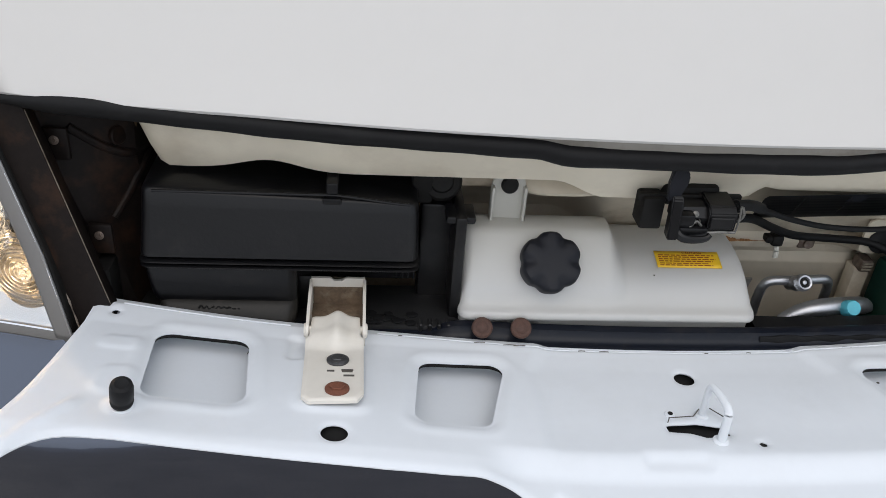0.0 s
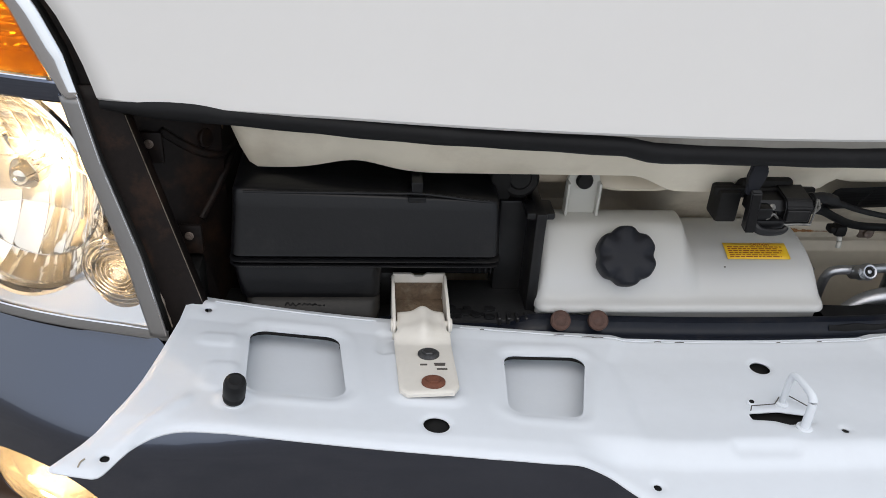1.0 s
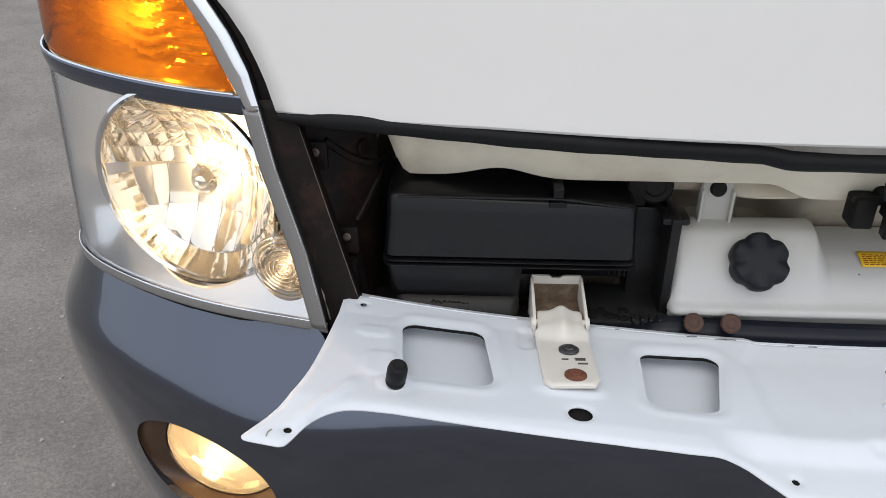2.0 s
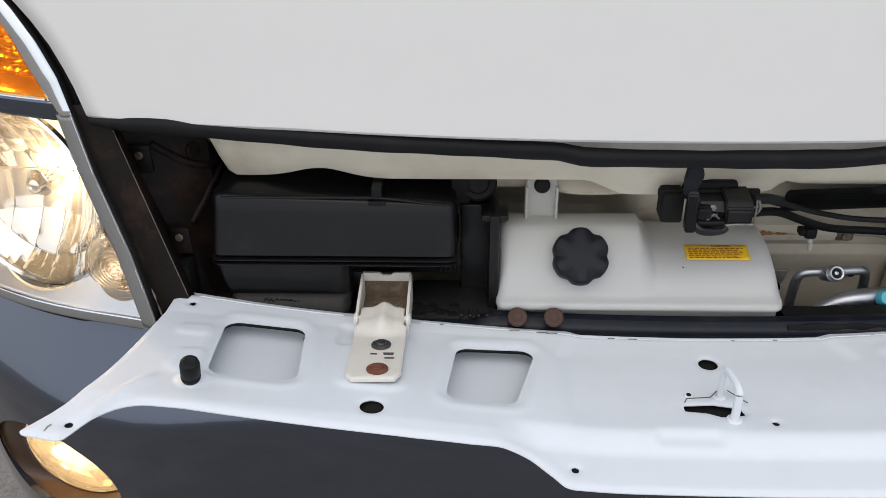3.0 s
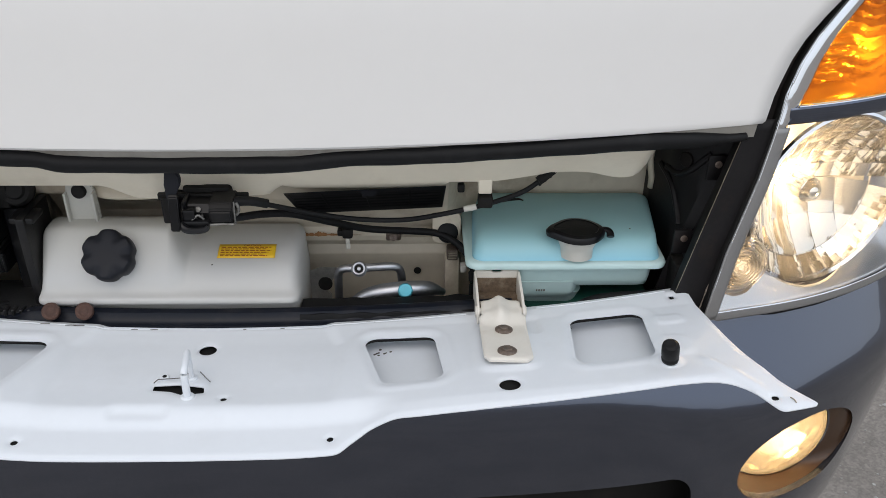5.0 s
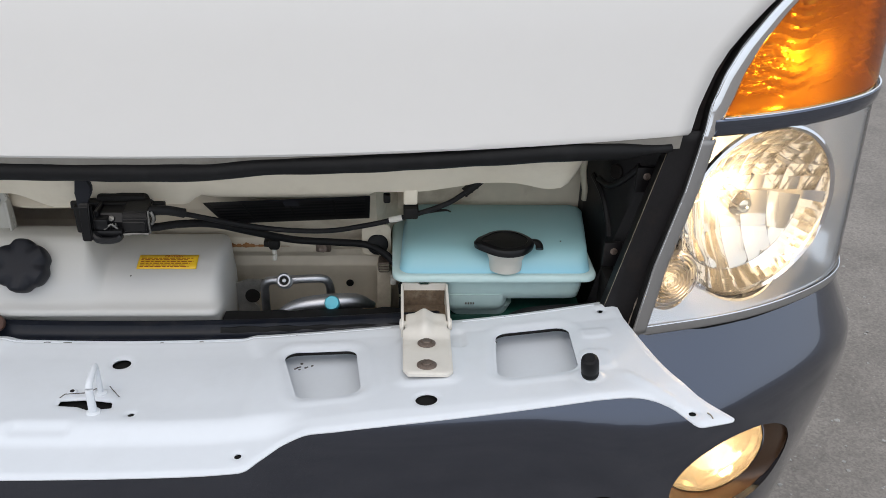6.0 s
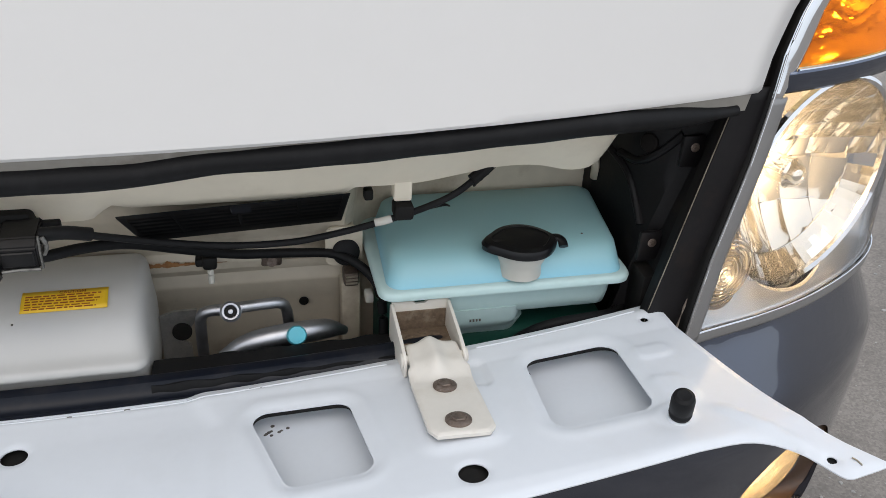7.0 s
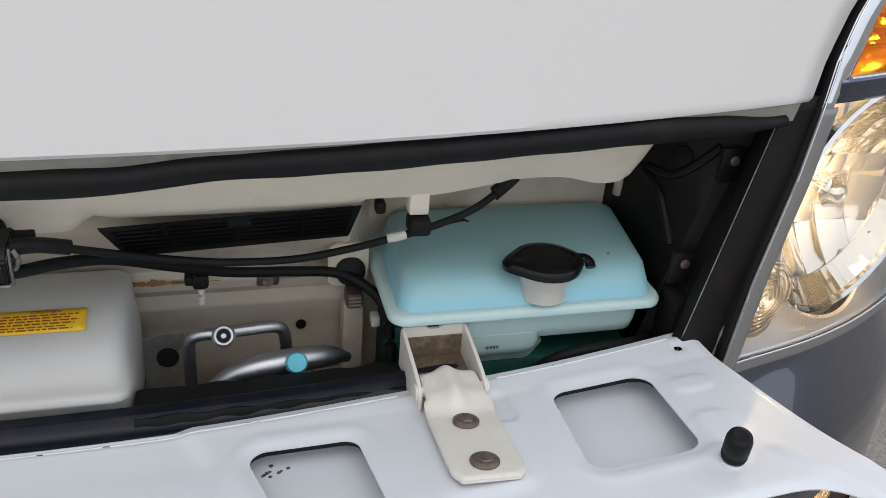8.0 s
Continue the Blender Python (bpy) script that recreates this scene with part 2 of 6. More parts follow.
WASHER = fluid_mat("washer_tank_plastic", 0.733, 0.775, ((0.0, (0.42, 0.64, 0.65)), (0.30, (0.27, 0.57, 0.70)), (0.58, (0.31, 0.56, 0.62)), (1.0, (0.32, 0.51, 0.50))))
COOLANT = fluid_mat("coolant_tank_plastic", 0.685, 0.780, ((0.0, (0.43, 0.40, 0.36)), (0.22, (0.51, 0.50, 0.475)), (0.55, (0.54, 0.54, 0.53)), (1.0, (0.52, 0.51, 0.47))))
WASHER_RIM = mat("washer_rim_plastic", (0.50, 0.66, 0.65), 0.42, vary=0.04, scale=12, sub=0.25)


BUMPER.node_tree.nodes["Principled BSDF"].inputs["Coat IOR"].default_value = 1.68


# ---- builders ----
def thing(name, label, category, at=(0, 0, 0), group="", kind=""):
    ob = new(name)
    ob.empty_display_size = 0.02
    ob.location = at
    return tagged(ob, label, category, group, kind)


def part(name, bm, material, parent=None, label="", angle=35):
    bmesh.ops.remove_doubles(bm, verts=bm.verts, dist=1e-6)
    bmesh.ops.recalc_face_normals(bm, faces=bm.faces)
    me = bpy.data.meshes.new(name)
    bm.to_mesh(me)
    bm.free()
    me.materials.append(material)
    me.shade_smooth()
    me.set_sharp_from_angle(angle=radians(angle))
    ob = new(name, me)
    if parent is not None:
        ob.parent = parent
        if parent.type == "EMPTY":
            ob.location = -Vector(parent.location)
    return tagged(ob, label)


def thick(ob, t, offset=-1.0):
    md = ob.modifiers.new("thickness", "SOLIDIFY")
    md.thickness = t
    md.offset = offset
    return ob


def box(bm, x0, x1, y0, y1, z0, z1, bev=0.002, seg=2, m=None):
    v = bmesh.ops.create_cube(bm, size=1)["verts"]
    for p in v:
        p.co = Vector(((x0 + x1) / 2 + p.co.x * (x1 - x0), (y0 + y1) / 2 + p.co.y * (y1 - y0), (z0 + z1) / 2 + p.co.z * (z1 - z0)))
    if m is not None:
        bmesh.ops.transform(bm, matrix=m, verts=v)
    if bev:
        es = list({e for p in v for e in p.link_edges})
        bmesh.ops.bevel(bm, geom=es, offset=bev, segments=seg, affect="EDGES", profile=0.5)
    return bm


def lathe(bm, profile, origin, axis, n=32, wave=None, cap=True):
    """Turn (radius, height) pairs round an axis; wave(angle) scales the radius."""
    q = Vector(axis).normalized().to_track_quat("Z", "Y")
    rings = []
    for r, h in profile:
        ring = []
        for i in range(n):
            a = 2 * math.pi * i / n
            k = r * (wave(a) if wave else 1)
            ring.append(bm.verts.new(Vector(origin) + q @ Vector((k * math.cos(a), k * math.sin(a), h))))
        rings.append(ring)
    for a, b in zip(rings, rings[1:]):
        for i in range(n):
            bm.faces.new((a[i], a[(i + 1) % n], b[(i + 1) % n], b[i]))
    if cap and profile[0][0] > 1e-5:
        bm.faces.new(rings[0][::-1])
    if cap and profile[-1][0] > 1e-5:
        bm.faces.new(rings[-1])
    return bm


def spline(pts, k=6):
    """A smooth line through a few points."""
    p = [Vector(q) for q in pts]
    p = [2 * p[0] - p[1]] + p + [2 * p[-1] - p[-2]]
    out = []
    for i in range(1, len(p) - 2):
        a, b, c, d = p[i - 1:i + 3]
        for j in range(k):
            t = j / k
            out.append(0.5 * (2 * b + (c - a) * t + (2 * a - 5 * b + 4 * c - d) * t * t + (3 * b - a - 3 * c + d) * t ** 3))
    out.append(p[-2])
    return out


def tube(bm, pts, r, n=12, k=6, squash=1.0):
    """A round rod or hose along a smooth line; r may be a function of 0..1."""
    line = spline(pts, k) if k > 1 else [Vector(p) for p in pts]
    rings = []
    for i, p in enumerate(line):
        d = (line[min(i + 1, len(line) - 1)] - line[max(i - 1, 0)]).normalized()
        ref = Vector((0, 0, 1)) if abs(d.z) < 0.95 else Vector((0, 1, 0))
        u = d.cross(ref).normalized()
        w = u.cross(d)
        rad = r(i / (len(line) - 1)) if callable(r) else r
        rings.append([bm.verts.new(p + rad * (math.cos(2 * math.pi * j / n) * u + squash * math.sin(2 * math.pi * j / n) * w)) for j in range(n)])
    for a, b in zip(rings, rings[1:]):
        for j in range(n):
            bm.faces.new((a[j], a[(j + 1) % n], b[(j + 1) % n], b[j]))
    bm.faces.new(rings[0][::-1])
    bm.faces.new(rings[-1])
    return bm


def loft(bm, rings, cap=True):
    vs = [[bm.verts.new(p) for p in ring] for ring in rings]
    n = len(vs[0])
    for a, b in zip(vs, vs[1:]):
        for j in range(n):
            bm.faces.new((a[j], a[(j + 1) % n], b[(j + 1) % n], b[j]))
    if cap:
        bm.faces.new(vs[0][::-1])
        bm.faces.new(vs[-1])
    return bm


def sheet(bm, f, us, vs):
    g = [[bm.verts.new(f(u, v)) for v in vs] for u in us]
    for i in range(len(us) - 1):
        for j in range(len(vs) - 1):
            bm.faces.new((g[i][j], g[i + 1][j], g[i + 1][j + 1], g[i][j + 1]))
    return bm


def steps(a, b, n):
    return [a + (b - a) * i / n for i in range(n + 1)]


def rrect(cx, cy, hx, hy, r, n=6):
    """A rectangle with round corners, as points in a plane."""
    out = []
    for sx, sy, a0 in ((1, 1, 0), (-1, 1, 90), (-1, -1, 180), (1, -1, 270)):
        for i in range(n + 1):
            a = radians(a0 + 90 * i / n)
            out.append((cx + sx * (hx - r) + r * math.cos(a), cy + sy * (hy - r) + r * math.sin(a)))
    return out


def slab(bm, outline, low, high, put=lambda x, y, z: Vector((x, y, z))):
    """A plate with the given outline between two heights."""
    a = [bm.verts.new(put(x, y, low)) for x, y in outline]
    b = [bm.verts.new(put(x, y, high)) for x, y in outline]
    n = len(a)
    bm.faces.new(a[::-1])
    bm.faces.new(b)
    for i in range(n):
        bm.faces.new((a[i], a[(i + 1) % n], b[(i + 1) % n], b[i]))
    return bm


def smooth(e0, e1, x):
    t = np.clip((x - e0) / (e1 - e0), 0, 1)
    return t * t * (3 - 2 * t)


def sd_poly(px, py, poly):
    """Signed distance to a closed outline, negative inside."""
    d = np.full(px.shape, 1e9)
    s = np.ones(px.shape)
    n = len(poly)
    for i in range(n):
        (ax, ay), (bx, by) = poly[i], poly[i - 1]
        ex, ey = bx - ax, by - ay
        wx, wy = px - ax, py - ay
        t = np.clip((wx * ex + wy * ey) / (ex * ex + ey * ey + 1e-18), 0, 1)
        d = np.minimum(d, (wx - ex * t) ** 2 + (wy - ey * t) ** 2)
        c1, c2, c3 = py >= ay, py < by, ex * wy > ey * wx
        s = np.where((c1 & c2 & c3) | (~c1 & ~c2 & ~c3), -s, s)
    return s * np.sqrt(d)


def sd_round(px, py, cx, cy, hx, hy, r):
    qx, qy = np.abs(px - cx) - hx + r, np.abs(py - cy) - hy + r
    return np.hypot(np.maximum(qx, 0), np.maximum(qy, 0)) + np.minimum(np.maximum(qx, qy), 0) - r


def pressed(sd, put, x0, x1, y0, y1, step, lip=0.0, lip_dir=None):
    """A pressed sheet: the cells of a grid inside sd, with its rim drawn onto the outline, and a turned-down lip."""
    nx, ny = int(round((x1 - x0) / step)) + 1, int(round((y1 - y0) / step)) + 1
    X, Y = np.meshgrid(np.linspace(x0, x1, nx), np.linspace(y0, y1, ny), indexing="ij")
    C = sd((X[:-1, :-1] + X[1:, 1:]) / 2, (Y[:-1, :-1] + Y[1:, 1:]) / 2) < 0
    used = np.zeros((nx, ny), bool)
    full = np.ones((nx, ny), bool)
    for a in (0, 1):
        for b in (0, 1):
            used[a:nx - 1 + a, b:ny - 1 + b] |= C
            full[a:nx - 1 + a, b:ny - 1 + b] &= C
    full[0, :] = full[-1, :] = full[:, 0] = full[:, -1] = False
    rim = used & ~full
    h = step * 0.1
    for _ in range(4):
        d = sd(X, Y)
        gx = (sd(X + h, Y) - sd(X - h, Y)) / (2 * h)
        gy = (sd(X, Y + h) - sd(X, Y - h)) / (2 * h)
        k = np.where(rim, d, 0)
        X, Y = X - np.clip(k * gx, -step, step), Y - np.clip(k * gy, -step, step)
    P = put(X, Y)
    bm = bmesh.new()
    vid = {}
    for i, j in zip(*np.nonzero(used)):
        vid[i, j] = bm.verts.new((P[0][i, j], P[1][i, j], P[2][i, j]))
    for i, j in zip(*np.nonzero(C)):
        bm.faces.new((vid[i, j], vid[i + 1, j], vid[i + 1, j + 1], vid[i, j + 1]))
    if lip:
        es = [e for e in bm.edges if e.is_boundary]
        got = bmesh.ops.extrude_edge_only(bm, edges=es)["geom"]
        bmesh.ops.translate(bm, vec=Vector(lip_dir) * lip, verts=[g for g in got if isinstance(g, bmesh.types.BMVert)])
    return bm


def bolt(name, at, axis, r, material, parent, label="", socket=True):
    """A flanged hexagon bolt head."""
    bm = bmesh.new()
    lathe(bm, [(r, 0), (r, r * 0.14), (r * 0.78, r * 0.28), (r * 0.66, r * 0.30)], at, axis, 24)
    lathe(bm, [(r * 0.62, r * 0.2), (r * 0.62, r * 0.38), (r * 0.54, r * 0.44), (r * 0.3, r * 0.42 if socket else r * 0.48)], at, axis, 6)
    return part(name, bm, material, parent, label)


# ---- ground ----
bm = bmesh.new()
ring = [-150, -30, -8, -3, -1.2, 0, 1.2, 3, 8, 30, 150]
sheet(bm, lambda u, v: Vector((u, v, 0)), ring, ring)
tagged(part("ground", bm, ASPHALT), "worn grey asphalt yard with fine grit", "ground", kind="structure")
bm = bmesh.new()
rnd = random.Random(5)
for _ in range(1500):
    sx = rnd.choice((-1, 1))
    c = Vector((sx * rnd.uniform(0.92, 1.9), rnd.uniform(-0.3, 1.8), 0.001))
    s = 0.0016 + 0.0045 * rnd.random() ** 3
    v = bmesh.ops.create_icosphere(bm, subdivisions=1, radius=s)["verts"]
    for p in v:
        p.co = c + Vector((p.co.x * rnd.uniform(0.7, 1.3), p.co.y * rnd.uniform(0.7, 1.3), p.co.z * 0.6))
tagged(part("loose_grit", bm, GRIT), "small pale stones scattered on the asphalt", "gravel", kind="stuff")


# ---- cab body ----
def bow(x):
    """How far the cab's front stands back of its middle."""
    return -0.022 + 0.115 * x * x


GAP_Z = [0.90, 0.914, 0.952, 0.985, 1.012, 1.044, 1.08, 1.13, 1.20, 1.32]
GAP_X = [0.585, 0.592, 0.603, 0.618, 0.636, 0.665, 0.702, 0.76, 0.82, 0.84]


def cab_edge(z):
    return float(np.interp(z, GAP_Z, GAP_X))


def near_gap(z):
    """The driver's side lamp stands a little closer to the middle towards its top."""
    return 0.013 * float(smooth(0.90, 1.05, z))


cab = thing("truck_cab", "white painted truck cab front with an open service bay", "truck cab", (0, 0.5, 0.7))


def cab_low(x):
    """Height of the cab panel's lower edge; it hangs a little lower on the passenger's side."""
    return 0.907 + 0.035 * x * x + float(np.interp(x, [-0.52, -0.40, -0.27, -0.10, 0.6], [0, 0.0040, 0.0045, 0.0055, 0.0078]))


def cab_front(u, v):
    zl = cab_low(0.592 * u)
    if v < 0:                       # rolled lower edge
        a = -v
        x = u * 0.592
        return Vector((x, bow(x) + 0.012 * (1 - math.cos(a * math.pi / 2)) + 0.016 * a * a, zl - 0.006 * math.sin(a * math.pi / 2) + 0.007 * a * a))
    z = zl + (1.34 - zl) * v
    x = u * (cab_edge(z) - (near_gap(z) if u > 0 else 0))
    return Vector((x, bow(x) + 0.10 * (z - 0.91) + 0.45 * max(0, z - 1.02) ** 2, z))


bm = bmesh.new()
sheet(bm, cab_front, steps(-1, 1, 64), [-1, -0.75, -0.5, -0.25, 0, 0.01, 0.03, 0.06, 0.1, 0.15, 0.2, 0.25, 0.3, 0.35, 0.4, 0.5, 0.6, 0.75, 0.9, 1])
thick(part("front_panel", bm, WHITE, cab, "smooth glossy white sheet metal"), 0.002, 1)
# shell that closes the cab behind
bm = bmesh.new()
for s in (-1, 1):
    box(bm, s * 0.86 - 0.012, s * 0.86 + 0.012, 0.30, 1.30, 0.45, 1.36, 0.008)
box(bm, -0.872, 0.872, 0.10, 1.30, 1.345, 1.37, 0.008)
box(bm, -0.848, 0.848, 1.276, 1.30, 0.45, 1.345, 0.004)
part("shell", bm, WHITE, cab)
# dark inner frame that shows in the gap round the lamps
for s in (-1, 1):
    bm = bmesh.new()
    sheet(bm, lambda u, v: Vector((s * (cab_edge(v) - 0.004 + u - (near_gap(v) if s > 0 else 0)), bow(cab_edge(v)) + 0.012 + 0.12 * (v - 0.9) + 0.45 * max(0, v - 1.02) ** 2 + 0.05 * (u > 0.02), v)),
          [-0.012, 0, 0.012, 0.019, 0.021, 0.03], steps(0.9, 1.34, 22))
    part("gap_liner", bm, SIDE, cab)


def lip_low(x):
    """Lower edge of the cowl lip: two rounded lobes and shallow waves."""
    a = abs(x)
    z = 0.842 + 0.010 * smooth(0.30, 0.40, a)
    if x < 0:
        z = 0.838 + 0.010 * math.exp(-((x + 0.385) / 0.035) ** 2)
    z -= 0.012 * math.exp(-((a - 0.463) / 0.03) ** 2) * (1 if x > 0 else 0.3)
    z = min(z + 0.095 * float(smooth(0.476, 0.522 if x < 0 else 0.536, a)), 0.897 + 0.07 * x * x - 0.0005)
    z -= 0.007 * float(smooth(0.072, 0.092, x) * (1 - smooth(0.252, 0.268, x)))
    z -= 0.016 * float(smooth(-0.125, -0.075, x) * (1 - smooth(0.060, 0.085, x)))
    return float(z)


def lip_back(x):
    return 0.052 + 0.01 * smooth(0.3, 0.5, abs(x)) + 0.006 * math.exp(-((abs(x) - 0.463) / 0.03) ** 2)


def cowl(u, v):
    x = u * 0.540
    z0, z1 = 0.897 + 0.07 * x * x, lip_low(x)
    y0, y1 = bow(x) + 0.026, lip_back(x)
    if v <= 1:
        b = math.sin(v * math.pi) * 0.004
        return Vector((x, y0 + (y1 - y0) * v ** 0.8 - b, z0 + (z1 - z0) * v))
    w = (v - 1) * float(1 - smooth(0.46, 0.50, abs(x)))
    return Vector((x, y1 + 0.05 * w, z1 - 0.004 * math.sin(min(1, w * 4) * math.pi / 2) + 0.012 * w))


bm = bmesh.new()
sheet(bm, cowl, steps(-1, 1, 150), [0, 0.08, 0.2, 0.35, 0.5, 0.65, 0.8, 0.9, 1.0, 1.04, 1.1, 1.2, 1.4, 1.7, 2.0])
thick(part("cowl_lip", bm, CREAM_LIP, cab, "cream painted wavy inner lip"), 0.0015, 1)


def back_wall(u, v):
    x = u
    prof = [(0.095, 0.862), (0.100, 0.835), (0.098, 0.812), (0.104, 0.796), (0.128, 0.770), (0.146, 0.748), (0.152, 0.733), (0.148, 0.722),
            (0.150, 0.714), (0.166, 0.706), (0.172, 0.696), (0.168, 0.684), (0.171, 0.672), (0.176, 0.655), (0.176, 0.56)]
    k = v * (len(prof) - 1)
    i = min(int(k), len(prof) - 2)
    f = k - i
    y = prof[i][0] * (1 - f) + prof[i + 1][0] * f
    z = prof[i][1] * (1 - f) + prof[i + 1][1] * f
    deep = float(smooth(0.268, 0.292, x) + smooth(-0.215, -0.245, x))
    y = y * (1 - deep) + max(y, 0.183) * deep
    y += 0.006 * math.exp(-((x + 0.105) / 0.045) ** 4) * math.exp(-((z - 0.80) / 0.014) ** 2) * -3
    y += 0.012 * float(smooth(0.19, 0.21, x) * (1 - smooth(0.245, 0.265, x))) * math.exp(-((z - 0.715) / 0.012) ** 2)
    y -= 0.010 * math.exp(-((x - 0.275) / 0.022) ** 4) * math.exp(-((z - 0.735) / 0.030) ** 4)
    y += 0.05 * float(smooth(-0.235, -0.205, x) * (1 - smooth(-0.085, -0.045, x)) * (1 - smooth(0.788, 0.806, z)))
    return Vector((x, y, z))


bm = bmesh.new()
sheet(bm, back_wall, steps(-0.56, 0.56, 130), steps(0, 1, 84))
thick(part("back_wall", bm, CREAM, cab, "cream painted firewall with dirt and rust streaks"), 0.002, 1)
# bottom and dark side cheeks of the bay
bm = bmesh.new()
box(bm, -0.58, 0.58, 0.0, 0.20, 0.555, 0.575, 0.002)
part("bay_floor", bm, BLACK_MATT, cab)
bm = bmesh.new()
box(bm, -0.455, 0.455, 0.06, 0.19, 0.862, 0.872, 0.002)
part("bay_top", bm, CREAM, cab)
bm = bmesh.new()
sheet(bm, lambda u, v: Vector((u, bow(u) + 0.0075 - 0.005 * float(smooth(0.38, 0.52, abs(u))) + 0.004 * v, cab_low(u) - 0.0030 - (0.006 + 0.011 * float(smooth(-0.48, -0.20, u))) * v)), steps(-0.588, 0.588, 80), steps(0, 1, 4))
part("edge_flange", bm, FLANGE, cab, "dirty grey-white flange, coloured darker for the shade under the panel edge")
# curled ends of the wall beside the lobes
for s in (-1, 1):
    bm = bmesh.new()
    ex, ey = (0.517, 0.150) if s > 0 else (0.512, 0.105)
    loft(bm, [[Vector((s * (ex + 0.004 * math.cos(a) + 0.010 * t + 0.0015 * math.sin(9 * t)), ey + 0.005 * math.sin(a) + 0.012 * t, 0.868 - 0.085 * t)) for a in steps(radians(150), radians(330), 8)] for t in steps(0, 1, 6)], cap=False)
    thick(part("wall_curl", bm, CREAM if s > 0 else DIRT, cab, "curled dirty edge of the firewall"), 0.0015)
# small holes, rust streak and fixings on the wall
for x, y, z, r in ((0.230, 0.1705, 0.656, 0.0042),):
    bm = bmesh.new()
    lathe(bm, [(r * 1.2, 0), (r, 0.001), (r * 0.2, 0.0012)], (x, y, z), (0, -1, 0.1), 16)
    part("wall_hole", bm, BLACK_MATT, cab, "small dark drain hole")
bm = bmesh.new()
lathe(bm, [(0.013, 0), (0.013, 0.002), (0.010, 0.004), (0.003, 0.004)], (0.268, 0.1255, 0.738), (0, -1, 0.3), 24)
part("rubber_plug", bm, RUBBER, cab, "round black rubber plug")
bm = bmesh.new()
slab(bm, rrect(0.2665, 0.743, 0.0175, 0.022, 0.007), 0.1275, 0.1305, lambda a, b, c: Vector((a, c + 0.1 * (0.743 - b), b)))
bmesh.ops.bevel(bm, geom=list(bm.edges), offset=0.001, segments=2, affect="EDGES")
box(bm, 0.256, 0.277, 0.129, 0.165, 0.755, 0.762, 0.002)
box(bm, 0.256, 0.277, 0.129, 0.165, 0.724, 0.730, 0.002)
part("plug_plate", bm, CREAM, cab, "cream bracket plate with a plug")
bm = bmesh.new()
rnd = random.Random(31)
us = steps(0.084, 0.158, 60)
hs = [(0.0030 + 0.0010 * math.sin(u * 310) + 0.0009 * math.sin(u * 733 + 1) + 0.0006 * math.sin(u * 1900)) * max(0.04, 1 - abs(u - 0.100) / 0.042) + 0.0003 for u in us]
for (u0, h0), (u1, h1) in zip(zip(us, hs), zip(us[1:], hs[1:])):
    q = []
    for u, zz in ((u0, 0.7238 - 0.4 * h0), (u1, 0.7238 - 0.4 * h1), (u1, 0.7238 + h1), (u0, 0.7238 + h0)):
        y = float(np.interp(zz, [0.714, 0.722, 0.733, 0.748], [0.150, 0.148, 0.152, 0.146])) - 0.0026
        q.append(bm.verts.new((u, y, zz)))
    bm.faces.new(q)
part("rust_streak", bm, RUST_STAIN, cab, "orange rust along the wall seam")
bm = bmesh.new()
box(bm, 0.189, 0.209, 0.147, 0.152, 0.714, 0.728, 0.003)
lathe(bm, [(0.005, 0.0), (0.005, 0.004), (0.002, 0.004)], (0.199, 0.147, 0.721), (0, -1, 0.2), 12)
part("clip_nut", bm, BROWN_BOLT, cab, "small tarnished clip nut")


# ---- lamps' and bumper's plan line ----
PLAN = [(0.53, -0.017), (0.55, -0.012), (0.60, 0.0), (0.65, 0.012), (0.70, 0.028), (0.75, 0.050), (0.80, 0.078), (0.84, 0.108), (0.868, 0.142),
        (0.882, 0.185), (0.888, 0.235), (0.890, 0.30)]
PL = spline([(x, y, 0) for x, y in PLAN], 8)
PLS = [0.0]
for a, b in zip(PL, PL[1:]):
    PLS.append(PLS[-1] + (b - a).length)
PLX, PLY = [p.x for p in PL], [p.y for p in PL]


def s_of(x):
    return float(np.interp(x, PLX, PLS))


def lens_at(s, z, back=0.0):
    """A place on the lamp's outer face at plan length s and height z, or set back behind it."""
    x, y = float(np.interp(s, PLS, PLX)), float(np.interp(s, PLS, PLY))
    x1, y1 = float(np.interp(s + 0.004, PLS, PLX)), float(np.interp(s + 0.004, PLS, PLY))
    x0, y0 = float(np.interp(s - 0.004, PLS, PLX)), float(np.interp(s - 0.004, PLS, PLY))
    d = Vector((x1 - x0, y1 - y0, 0)).normalized()
    n = Vector((-d.y, d.x, 0))
    return Vector((x, y + 0.1 * (z - 0.71) + 0.35 * max(0, z - 1.0) ** 2, z)) + n * back


IN_Z = [0.698, 0.706, 0.778, 0.862, 0.914, 0.952, 0.985, 1.012, 1.044, 1.08, 1.13, 1.17]
IN_X = [0.5555, 0.557, 0.572, 0.597, 0.608, 0.617, 0.632, 0.650, 0.678, 0.715, 0.77, 0.83]


def lamp_line(z):
    return s_of(float(np.interp(z, IN_Z, IN_X)))


S_END = PLS[-1] - 0.006


def flip(bm, s):
    if s < 0:
        bmesh.ops.scale(bm, vec=(-1, 1, 1), verts=bm.verts)
        bmesh.ops.reverse_faces(bm, faces=bm.faces)
    return bm


